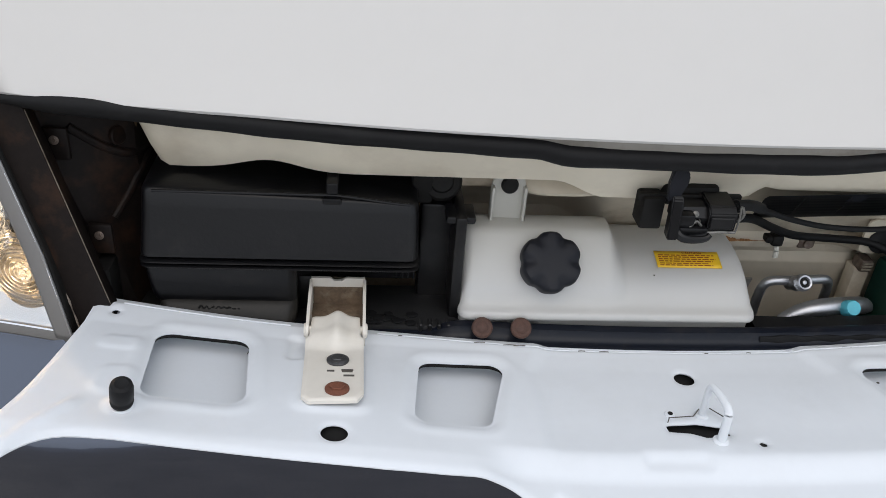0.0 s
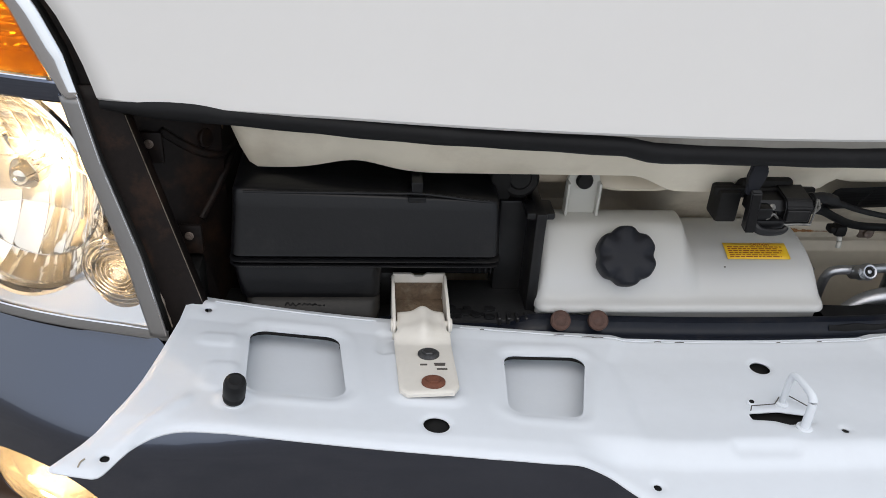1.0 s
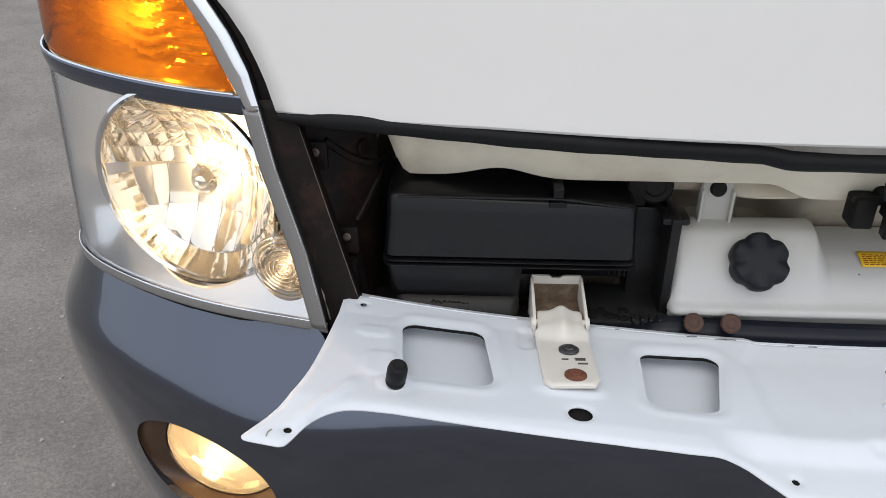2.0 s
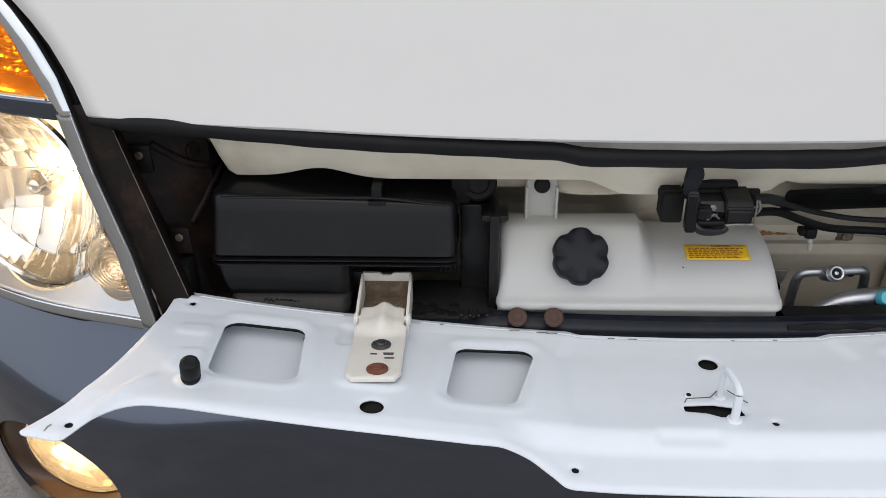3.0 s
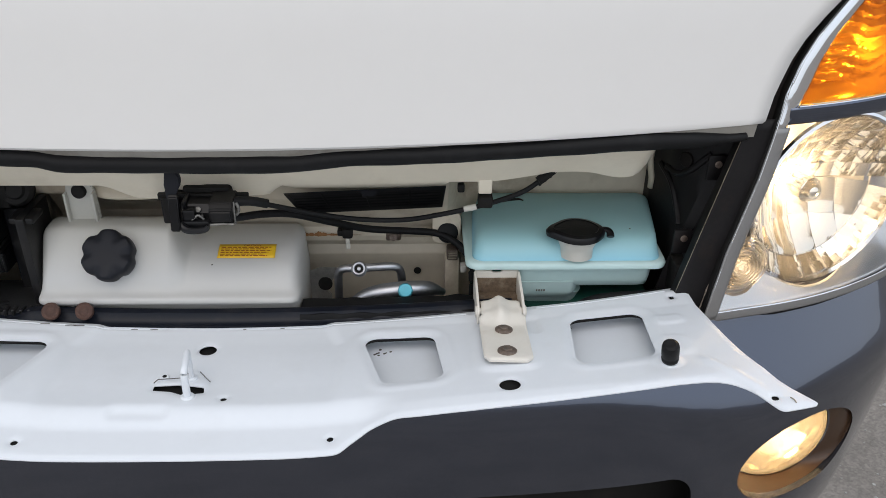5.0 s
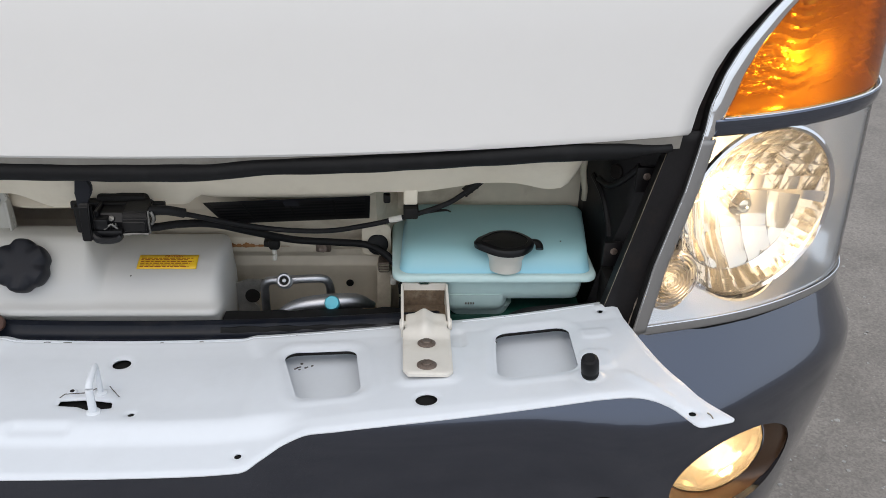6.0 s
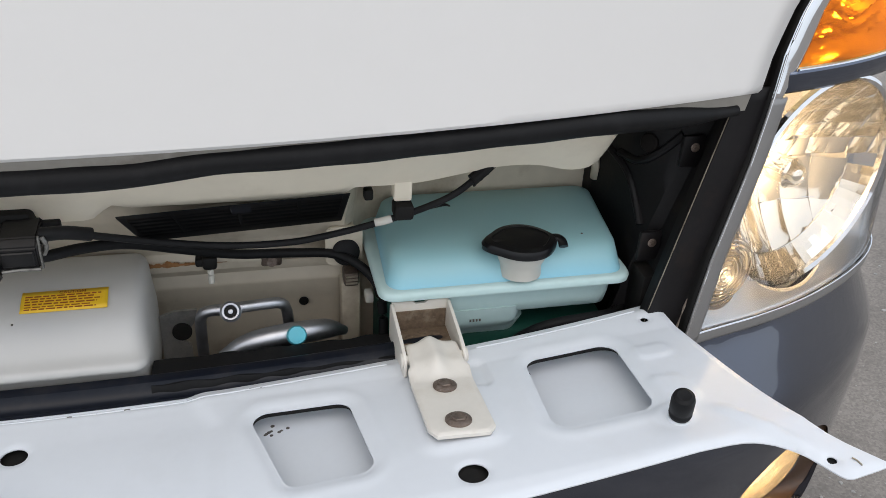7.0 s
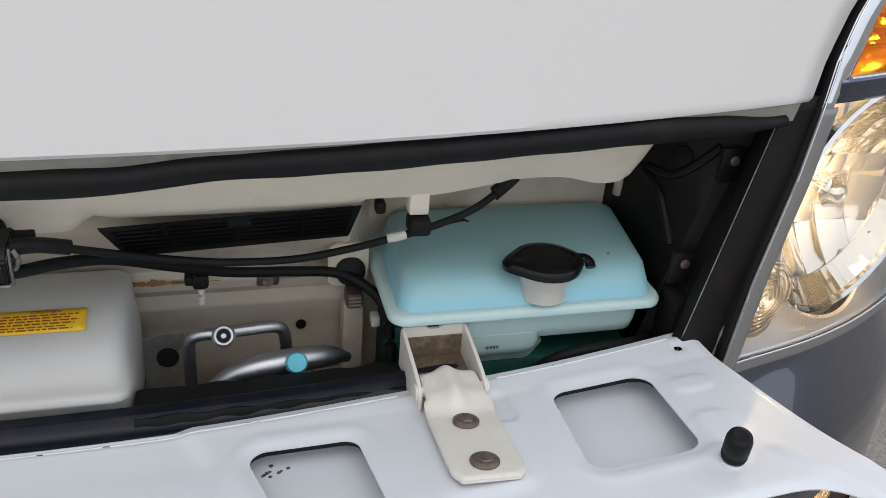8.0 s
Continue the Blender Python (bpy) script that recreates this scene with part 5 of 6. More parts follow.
# ---- hinges ----
def hinge(s):
    h = thing("hinge", "cream painted hinge bracket bolted to the open panel" if s > 0 else "cream painted hinge bracket with one rusty bolt on the open panel", "hinge", (s * 0.32, 0.02, 0.69), group="panel hinges")

    def add(name, bm, material, label="", parent=h, angle=35):
        return part(name, flip(bm, s), material, parent, label, angle)
    x0, x1 = 0.2975, 0.3485
    for xx, nm in ((x0, "cheek"), (x1, "cheek")):
        bm = bmesh.new()
        pts = [(-0.026, 0.704), (-0.025, 0.716), (-0.019, 0.7215), (-0.008, 0.7235), (0.010, 0.7265), (0.041, 0.7315), (0.045, 0.729), (0.045, 0.672), (0.0, 0.672)]
        slab(bm, pts, xx - 0.0014, xx + 0.0014, lambda a, b, c: Vector((c, a, b)))
        bmesh.ops.bevel(bm, geom=list(bm.edges), offset=0.0007, segments=1, affect="EDGES")
        add(nm, bm, CREAM_CLEAN)
    bm = bmesh.new()
    pts = [(x0, 0.675), (x0, 0.7320), (x0 + 0.018, 0.7320), (x0 + 0.0215, 0.7290), (x1 - 0.0215, 0.7290), (x1 - 0.018, 0.7320), (x1, 0.7320), (x1, 0.675)]
    slab(bm, pts, 0.042, 0.045, lambda a, b, c: Vector((a, c, b)))
    add("back_plate", bm, CREAM_CLEAN)
    bm = bmesh.new()
    box(bm, x0 + 0.002, x1 - 0.002, 0.0405, 0.0418, 0.690, 0.7225, 0.0004, 1)
    add("dirt_film", bm, DIRT, "brown dirt inside the bracket")
    bm = bmesh.new()
    box(bm, x0, x1, -0.005, 0.042, 0.700, 0.703, 0.0008)
    for k in range(3):
        bmesh.ops.create_icosphere(bm, subdivisions=1, radius=0.003, matrix=Matrix.Translation((0.312 + 0.012 * k, 0.03 + 0.004 * (k % 2), 0.703)) @ Matrix.Diagonal((1.3, 1, 0.4, 1)))
    add("floor_plate", bm, DIRT, "dirty bracket floor")
    bm = bmesh.new()
    tube(bm, [(x0 - 0.002, -0.017, 0.714), (x1 + 0.002, -0.017, 0.714)], 0.004, 14, 1)
    add("pin", bm, CREAM_CLEAN)
    for xx in (x0 - 0.002, x1 + 0.002):
        bm = bmesh.new()
        lathe(bm, [(0.0060, -0.0015), (0.0066, 0), (0.0060, 0.0010), (0.003, 0.0014)], (xx, -0.017, 0.714), (-1 if xx < 0.32 else 1, 0, 0), 20)
        add("pin_head", bm, CREAM_CLEAN)
    # leaf: a pressed plate with a rounded rib at its neck
    zb = float(panel_z(np.array(0.3185), np.array(-0.085)))

    def leaf(X, Y):
        rib = 0.0070 * np.exp(-((X - 0.3215) / 0.0080) ** 2) * smooth(-0.052, -0.034, Y)
        z = panel_base(0 * X + 0.3235, Y) + 0.0090 + 0.007 * smooth(-0.050, -0.026, Y) + rib
        z = z - 0.004 * smooth(-0.006, 0.004, Y)
        z = z - 0.0016 * (1 - smooth(0.0, 0.0025, -sd_leaf(X, Y)))
        return [X, Y, z]
    e = 0.006 if s < 0 else 0.009
    OUT = [(0.3015, 0.003), (0.3005, -0.030), (0.2975, -0.034), (0.2970, -0.122 + e), (0.3020, -0.1320 + e), (0.3410, -0.1340 + e), (0.3470, -0.1265 + e), (0.3490, -0.034), (0.3460, -0.030), (0.3450, 0.003)]

    def sd_leaf(X, Y):
        return sd_poly(X, Y, OUT)
    bm = pressed(sd_leaf, leaf, 0.294, 0.354, -0.1396, 0.0066, 0.0017, 0.003, (0, 0, -1))
    lf = add("leaf", bm, CREAM_CLEAN, "cream hinge leaf with a rounded rib", angle=50)
    yu, yl = (-0.066, -0.112) if s < 0 else (-0.0585, -0.1075)
    zl = float(panel_base(np.array(0.3235), np.array(yl))) + 0.0090
    zu = float(panel_base(np.array(0.3235), np.array(yu))) + 0.0090
    bolt("bolt", (s * (0.3195 if s < 0 else 0.3225), yu, zu + 0.0003), (0, 0.14, 1), 0.0096, DARK_BOLT if s < 0 else BROWN_BOLT, h, "dark grey flanged bolt" if s < 0 else "tarnished flanged bolt")
    bolt("bolt", (s * (0.3185 if s < 0 else 0.3210), yl, zl), (0, 0.14, 1), 0.0100, RUST if s < 0 else BROWN_BOLT, h, "orange rusty bolt" if s < 0 else "tarnished flanged bolt")
    if s < 0:
        bm = bmesh.new()
        for x, y, w, d in ((-0.326, -0.0835, 0.002, 0.0006), (-0.323, -0.0835, 0.0012, 0.0006), (-0.311, -0.082, 0.005, 0.0005), (-0.311, -0.0845, 0.0045, 0.0005), (-0.3095, -0.091, 0.0045, 0.0007)):
            box(bm, x - w, x + w, y - d, y + d, zl - 0.0060, zl - 0.0026 + 0.16 * (-0.09 - y), 0, 1)
        part("stamped_mark", bm, DARKINK, h, "small dark stamped marks")


for side in (-1, 1):
    hinge(side)

# ---- black air box ----
air = thing("air_box", "dusty black plastic air box in the service bay", "air box", (-0.37, 0.06, 0.684))


LIFT = 0.004


def box_ring(z, x0, x1, y0, y1, r):
    return [Vector((x, y, z)) for x, y in rrect((x0 + x1) / 2, (y0 + y1) / 2, (x1 - x0) / 2, (y1 - y0) / 2, r, 5)]


bm = bmesh.new()
loft(bm, [box_ring(0.760, -0.499, -0.2495, 0.022, 0.130, 0.010), box_ring(0.762, -0.500, -0.2485, 0.020, 0.130, 0.010), box_ring(0.806, -0.497, -0.2495, 0.032, 0.130, 0.010),
          box_ring(0.8190, -0.4965, -0.2500, 0.0352, 0.130, 0.010), box_ring(0.8225, -0.4950, -0.2515, 0.0368, 0.129, 0.010), box_ring(0.8245, -0.4915, -0.2550, 0.0405, 0.127, 0.010), box_ring(0.8255, -0.486, -0.262, 0.046, 0.124, 0.010), box_ring(0.826, -0.47, -0.28, 0.06, 0.12, 0.010)])
for v in bm.verts:
    if v.co.z > 0.80:
        v.co.z -= 0.010 * float(smooth(-0.335, -0.25, v.co.x)) * (v.co.z - 0.80) / 0.025
for v in bm.verts:
    v.co.z += LIFT
part("cover", bm, BLACK, air, angle=60)
bm = bmesh.new()
tube(bm, [(x, 0.0362, 0.8205 + LIFT - 0.0082 * float(smooth(-0.335, -0.25, x))) for x in steps(-0.486, -0.258, 24)], 0.0014, 8)
part("lid_rim", bm, BLACK, air)
bm = bmesh.new()
for z in (0.7565 + LIFT, 0.7515 + LIFT):
    loft(bm, [box_ring(z - 0.0012, -0.500, -0.2485, 0.0195, 0.130, 0.010), box_ring(z, -0.5015, -0.2470, 0.0180, 0.130, 0.010), box_ring(z + 0.0012, -0.500, -0.2485, 0.0195, 0.130, 0.010)])
part("seam_ridge", bm, BLACK, air)
bm = bmesh.new()
loft(bm, [box_ring(0.684, -0.470, -0.385, 0.022, 0.12, 0.009), box_ring(0.690, -0.484, -0.366, 0.0155, 0.128, 0.012), box_ring(0.696, -0.488, -0.362, 0.0125, 0.13, 0.012), box_ring(0.702, -0.489, -0.361, 0.0145, 0.13, 0.012),
          box_ring(0.710, -0.489, -0.361, 0.0215, 0.13, 0.012), box_ring(0.7155, -0.490, -0.361, 0.0265, 0.13, 0.012)])
part("lower_bulge", bm, DUSTY, air, "dust-covered rounded bottom edge", angle=60)
bm = bmesh.new()
loft(bm, [box_ring(0.7145, -0.494, -0.361, 0.027, 0.13, 0.010),
          box_ring(0.722, -0.495, -0.361, 0.024, 0.13, 0.010), box_ring(0.750 + LIFT, -0.499, -0.360, 0.021, 0.13, 0.010)])
part("lower_body", bm, BLACK, air, angle=50)
bm = bmesh.new()
box(bm, -0.380, -0.249, 0.056, 0.13, 0.722, 0.750, 0.005)
box(bm, -0.372, -0.335, 0.056, 0.12, 0.684, 0.725, 0.006)
for i in range(4):
    box(bm, -0.268 + 0.0055 * i, -0.2655 + 0.0055 * i, 0.0535, 0.06, 0.725, 0.747, 0.0008, 1)
box(bm, -0.345, -0.290, 0.053, 0.06, 0.742, 0.7445, 0.0008, 1)
part("lower_step", bm, BLACK, air)
bm = bmesh.new()
box(bm, -0.334, -0.323, 0.036, 0.062, 0.819, 0.836, 0.002)
box(bm, -0.337, -0.320, 0.033, 0.040, 0.816, 0.822, 0.0015)
part("clip", bm, BLACK, air)
bm = bmesh.new()
rnd = random.Random(8)
for x0, n in ((-0.452, 7), (-0.436, 6), (-0.424, 5)):
    tube(bm, [(x0 + 0.0024 * i, 0.0205 + 0.0014 * (i % 2), 0.7090 + 0.0036 * rnd.random()) for i in range(n)], 0.0007, 6, 3)
part("mark", bm, BLACK_MATT, air, "dark scrawled mark")

# dark post and round grommet between air box and tank
post = thing("bay_post", "black plastic bracket beside the coolant tank", "bracket", (-0.22, 0.06, 0.575))
bm = bmesh.new()
box(bm, -0.2155, -0.2045, 0.032, 0.10, 0.665, 0.806, 0.003)
box(bm, -0.245, -0.205, 0.070, 0.10, 0.575, 0.80, 0.003)
box(bm, -0.224, -0.196, 0.036, 0.066, 0.797, 0.805, 0.003)
part("upright", bm, BLACK, post)
bm = bmesh.new()
lathe(bm, [(0.020, 0), (0.020, 0.006), (0.017, 0.010), (0.012, 0.009), (0.010, 0.012), (0.002, 0.012)], (-0.227, 0.083, 0.820), (0, -1, 0.35), 28)
box(bm, -0.255, -0.235, 0.07, 0.09, 0.800, 0.835, 0.003)
part("grommet", bm, BLACK_MATT, post, "round black grommet")

# ---- coolant tank ----
tank = thing("coolant_tank", "milky white plastic coolant tank with a dark screw cap", "coolant tank", (-0.06, 0.08, 0.64))
TALL = [(0.026, 0.700), (0.019, 0.702), (0.0155, 0.706), (0.017, 0.711), (0.023, 0.714), (0.028, 0.719), (0.036, 0.735), (0.050, 0.757), (0.059, 0.770), (0.0635, 0.7755), (0.069, 0.7785), (0.082, 0.7795), (0.093, 0.778), (0.0985, 0.772), (0.099, 0.74), (0.099, 0.66), (0.094, 0.642), (0.06, 0.640), (0.034, 0.648)]
LOW = [(0.026, 0.700), (0.019, 0.702), (0.0155, 0.706), (0.017, 0.711), (0.023, 0.714), (0.028, 0.7175), (0.036, 0.726), (0.044, 0.733), (0.052, 0.738), (0.062, 0.742), (0.075, 0.746), (0.100, 0.749), (0.128, 0.748), (0.140, 0.742), (0.142, 0.72), (0.140, 0.66), (0.13, 0.642), (0.06, 0.640), (0.034, 0.648)]


def tank_ring(x, k, shrink):
    """k: 0 tall, 1 low. shrink pulls a ring in towards its middle."""
    pts = [(a[0] * (1 - k) + b[0] * k, a[1] * (1 - k) + b[1] * k) for a, b in zip(TALL, LOW)]
    cy, cz = 0.075, 0.70
    out = []
    for y, z in spline([(p[0], p[1], 0) for p in pts + [pts[0]]], 3) and [(q.x, q.y) for q in spline([(p[0], p[1], 0) for p in pts + [pts[0]]], 3)][:-1]:
        dx, dz = y - cy, z - cz
        ln = math.hypot(dx, dz)
        f = max(0.0, (ln - shrink) / ln)
        out.append(Vector((x, cy + dx * f, cz + dz * f)))
    return out


bm = bmesh.new()
rings = []
for x, sh in ((-0.2045, 0.022), (-0.2040, 0.013), (-0.2025, 0.006), (-0.199, 0.002), (-0.194, 0.0)):
    rings.append(tank_ring(x, 0, sh))
for x in steps(-0.18, -0.075, 10):
    rings.append(tank_ring(x, 0, 0))
for i in range(1, 14):
    t = i / 14
    rings.append(tank_ring(-0.061 + 0.026 * t, float(smooth(0.10, 0.90, t)) ** 0.7, 0))
for x in steps(-0.030, 0.078, 10):
    rings.append(tank_ring(x, 1, 0))
for x, sh in ((0.083, 0.0015), (0.087, 0.005), (0.0895, 0.011), (0.0905, 0.022)):
    rings.append(tank_ring(x, 1, sh))
loft(bm, rings)
for v in bm.verts:
    k = 1 + 0.02 * float(smooth(0.73, 0.70, v.co.z)) if abs(v.co.x + 0.057) > 0.13 else 1
    v.co.x = -0.057 + (v.co.x + 0.057) * k
part("body", bm, COOLANT, tank, "milky white moulded body", angle=60)
kn = Vector((0, -0.745, 0.667))
kb = Vector((-0.121, 0.0465, 0.7485))
bm = bmesh.new()
lathe(bm, [(0.024, -0.010), (0.024, 0.004), (0.018, 0.005)], kb, kn, 28)
part("neck", bm, MILK, tank)
bm = bmesh.new()


def lobes(a):
    return 1 - 0.095 * (0.5 + 0.5 * math.cos(6 * a)) ** 3 + 0.035


lathe(bm, [(0.0262, 0.002), (0.0280, 0.004), (0.0288, 0.010), (0.0288, 0.018), (0.0280, 0.0225), (0.0262, 0.0248), (0.0225, 0.0255), (0.018, 0.0254), (0.014, 0.0253), (0.010, 0.0252), (0.001, 0.0250)], kb, kn, 120, lobes)
kq = kn.to_track_quat("Z", "Y").inverted()
for v in bm.verts:                  # hollows between the six grip ridges
    w = kq @ (v.co - kb)
    r = math.hypot(w.x, w.y)
    dent = (0.5 + 0.5 * math.cos(6 * math.atan2(w.y, w.x))) ** 2 * float(smooth(0.015, 0.021, r) * smooth(0.016, 0.024, w.z))
    v.co -= kn * 0.0032 * dent
part("cap", bm, KNOB, tank, "dark grey six-lobed screw cap", angle=40)
# mounting ear
bm = bmesh.new()


def ear(a, b, c):
    return Vector((a, 0.088 + c + 0.06 * (b - 0.80) * 0.3, b))


slab(bm, [(-0.1775, 0.770), (-0.1410, 0.770), (-0.1430, 0.815), (-0.146, 0.824), (-0.150, 0.827), (-0.170, 0.827), (-0.174, 0.824), (-0.1765, 0.815)], -0.003, 0.003, ear)
bmesh.ops.bevel(bm, geom=list(bm.edges), offset=0.001, segments=2, affect="EDGES")
for x in (-0.1755, -0.1440):
    box(bm, x - 0.0015, x + 0.0015, 0.078, 0.088, 0.772, 0.815, 0.0008, 1)
part("mounting_ear", bm, MILK, tank)
bm = bmesh.new()
lathe(bm, [(0.0085, 0), (0.0085, 0.003), (0.0070, 0.0055), (0.004, 0.005), (0.001, 0.005)], (-0.1597, 0.0855, 0.8155), (0, -1, 0.2), 24)
part("push_pin", bm, BLACK_MATT, tank, "black push-in fastener")
# yellow label that lies on the low side
bm = bmesh.new()


def on_low(x, y, lift):
    ys, zs = [p[0] for p in LOW[4:13]], [p[1] for p in LOW[4:13]]
    return Vector((x, y, float(np.interp(y, ys, zs)) + lift))


sheet(bm, lambda u, v: on_low(u, v, 0.0014), steps(-0.005, 0.062, 10), steps(0.0575, 0.0785, 4))
lab = thick(part("label", bm, YELLOW, tank, "yellow label with fine red-brown print"), 0.0006, 1)
bm = bmesh.new()
rnd = random.Random(21)
for row, (y, h) in enumerate(((0.0722, 0.0013), (0.0698, 0.0013), (0.0672, 0.0013), (0.0645, 0.0013), (0.0618, 0.0010), (0.0597, 0.0012))):
    x = -0.002
    end = 0.058 - 0.012 * rnd.random() * (row > 0)
    while x < end:
        w = rnd.uniform(0.0025, 0.007)
        sheet(bm, lambda u, v: on_low(u, v, 0.0024), [x, min(end, x + w)], [y - h / 2, y + h / 2])
        x += w + 0.0013
part("print_bar", bm, INK, lab)
cu = bpy.data.curves.new("caution_word", "FONT")
cu.body = "CAUTION"
cu.size = 0.0046
cu.align_x = "CENTER"
cu.extrude = 0.0001
cu.materials.append(INK)
word = new("caution_word", cu)
word.parent = lab
word.matrix_local = pose(*on_low(0.034, 0.0740, 0.0024), 8, 0, 0)
bm = bmesh.new()
bmesh.ops.create_icosphere(bm, subdivisions=1, radius=0.0011, matrix=Matrix.Translation(on_low(-0.010, 0.050, 0.0)))
part("speck", bm, DARKINK, tank, "tiny dark speck")

# ---- washer tank ----
wash = thing("washer_tank", "pale blue-green translucent washer fluid tank", "washer tank", (0.40, 0.10, 0.64))


def wring(z, x0, x1, y0, y1, r, dz=0.0):
    return [Vector((x, y, z + dz * (y - 0.1))) for x, y in rrect((x0 + x1) / 2, (y0 + y1) / 2, (x1 - x0) / 2, (y1 - y0) / 2, r, 6)]


bm = bmesh.new()
loft(bm, [wring(0.742, 0.294, 0.5085, 0.043, 0.178, 0.014), wring(0.748, 0.296, 0.507, 0.046, 0.178, 0.014), wring(0.757, 0.2985, 0.506, 0.053, 0.178, 0.015), wring(0.7635, 0.301, 0.5055, 0.059, 0.177, 0.015, 0.03),
          wring(0.7665, 0.304, 0.503, 0.064, 0.174, 0.015, 0.04), wring(0.7685, 0.311, 0.497, 0.073, 0.168, 0.014, 0.05), wring(0.7692, 0.33, 0.48, 0.09, 0.150, 0.012, 0.05)])
for v in bm.verts:
    t = float(smooth(0.06, 0.175, v.co.y))
    v.co.x += 0.012 * t * float(smooth(0.40, 0.50, v.co.x)) + 0.006 * t * float(smooth(0.40, 0.30, v.co.x))
part("upper_body", bm, WASHER, wash, "pale blue-green upper shell", angle=60)
bm = bmesh.new()
loft(bm, [wring(0.7345, 0.289, 0.512, 0.040, 0.182, 0.014), wring(0.7355, 0.2865, 0.5145, 0.0375, 0.184, 0.015), wring(0.7395, 0.2860, 0.515, 0.037, 0.184, 0.015), wring(0.7425, 0.2875, 0.5135, 0.0385, 0.183, 0.015), wring(0.7435, 0.291, 0.511, 0.042, 0.18, 0.014)])
part("rim", bm, WASHER_RIM, wash, "paler moulded rim", angle=60)
bm = bmesh.new()
FR = []
for z, ins in ((0.736, 0.0), (0.716, 0.0015), (0.706, 0.003), (0.703, 0.007)):
    FR.append(wring(z, 0.343 + ins, 0.502 - ins, 0.048 + ins, 0.165, 0.012))
loft(bm, FR)
FR = []
for z, ins in ((0.712, 0.0), (0.697, 0.0015), (0.689, 0.004), (0.686, 0.009)):
    FR.append(wring(z, 0.345 + ins, 0.424 - ins, 0.049 + ins, 0.165, 0.012))
loft(bm, FR)
loft(bm, [wring(0.660, 0.36, 0.42, 0.07, 0.16, 0.012), wring(0.69, 0.352, 0.43, 0.06, 0.165, 0.012)])
part("lower_body", bm, WASHER_RIM, wash, "pale aqua lower body", angle=50)
bm = bmesh.new()
ca = Vector((0, 0.02, 1)).normalized()
cb = Vector((0.4165, 0.053, 0.7515))
lathe(bm, [(0.0195, -0.004), (0.0190, 0.006), (0.0205, 0.010), (0.0230, 0.016), (0.0235, 0.023), (0.018, 0.0235)], cb, ca, 36)
part("filler_neck", bm, MILK, wash, "milky filler neck")
bm = bmesh.new()


def lid(a):
    t = abs(math.atan2(math.sin(a - lid_dir), math.cos(a - lid_dir)))
    return 1.04 + 0.30 * math.exp(-(t / 0.40) ** 2) + 0.10 * math.exp(-((math.pi - t) / 0.40) ** 2)


q = ca.to_track_quat("Z", "Y")
wv = q.inverted() @ Vector((-1, 0.0, 0))
lid_dir = math.atan2(wv.y, wv.x)
lathe(bm, [(0.0245, 0.021), (0.0275, 0.0225), (0.0280, 0.027), (0.0262, 0.030), (0.0215, 0.0312), (0.0205, 0.0302), (0.010, 0.0306), (0.0008, 0.0308)], cb, ca, 72, lid)
part("cap", bm, BLACK, wash, "black flip cap with a pull tab", angle=40)
bm = bmesh.new()
tp = cb + ca * 0.026
tube(bm, [tp + Vector((0.026, 0.004, 0)), tp + Vector((0.034, 0.003, 0.001)), tp + Vector((0.0375, -0.001, -0.001)), tp + Vector((0.0375, -0.006, -0.004))], 0.0045, 10, 6, squash=0.6)
part("cap_strap", bm, BLACK, wash)
bm = bmesh.new()
bmesh.ops.create_icosphere(bm, subdivisions=1, radius=0.0012, matrix=Matrix.Translation((0.484, 0.078, 0.7675)))
part("speck", bm, DARKINK, wash, "tiny dark speck")
bm = bmesh.new()
for i in range(4):
    box(bm, 0.372 + 0.003 * i, 0.3735 + 0.003 * i, 0.0482, 0.0492, 0.699, 0.7012, 0, 1)
part("mark", bm, DARKINK, wash, "tiny dark marks")
green = thing("green_reservoir_base", "dark green plastic part under the washer tank", "plastic part", (0.42, 0.08, 0.575))
bm = bmesh.new()
box(bm, 0.335, 0.52, 0.062, 0.165, 0.575, 0.676, 0.008)
box(bm, 0.300, 0.345, 0.09, 0.165, 0.60, 0.70, 0.008)
part("base", bm, GREEN, green)
hose = thing("washer_hose", "grey-black hose looping under the washer tank", "hose", (0.45, 0.05, 0.68))
bm = bmesh.new()
tube(bm, [(0.420, 0.05, 0.672), (0.430, 0.040, 0.688), (0.448, 0.036, 0.697), (0.475, 0.036, 0.700), (0.505, 0.042, 0.698), (0.53, 0.06, 0.69)], 0.005, 12)
part("tube", bm, RUBBER, hose)

for ob in wash.children:
    if ob.name.startswith(("upper_body", "rim", "lower_body")):
        for v in ob.data.vertices:
            v.co.x += 0.009 * float(smooth(0.43, 0.50, v.co.x))

# ---- latch ----
latch = thing("panel_latch", "black hook latch with a release cable on the cowl", "latch", (0, 0.03, 0.81))
bm = bmesh.new()
box(bm, -0.052, 0.046, 0.026, 0.032, 0.832, 0.840, 0.0015)
box(bm, -0.026, 0.026, 0.030, 0.052, 0.826, 0.846, 0.004)
box(bm, -0.048, -0.027, 0.020, 0.046, 0.806, 0.838, 0.003)
part("base_plate", bm, BLACK_MATT, latch)
bm = bmesh.new()
slab(bm, [(0.000, 0.8165), (0.000, 0.834), (0.006, 0.8395), (0.032, 0.842), (0.032, 0.8165)], 0.0075, 0.0335, lambda a, b, c: Vector((c, a, b)))
bmesh.ops.bevel(bm, geom=list(bm.edges), offset=0.0012, segments=2, affect="EDGES")
slab(bm, [(0.006, 0.818), (0.004, 0.828), (0.010, 0.836), (0.034, 0.838), (0.034, 0.818)], -0.016, 0.008, lambda a, b, c: Vector((c, a, b)))
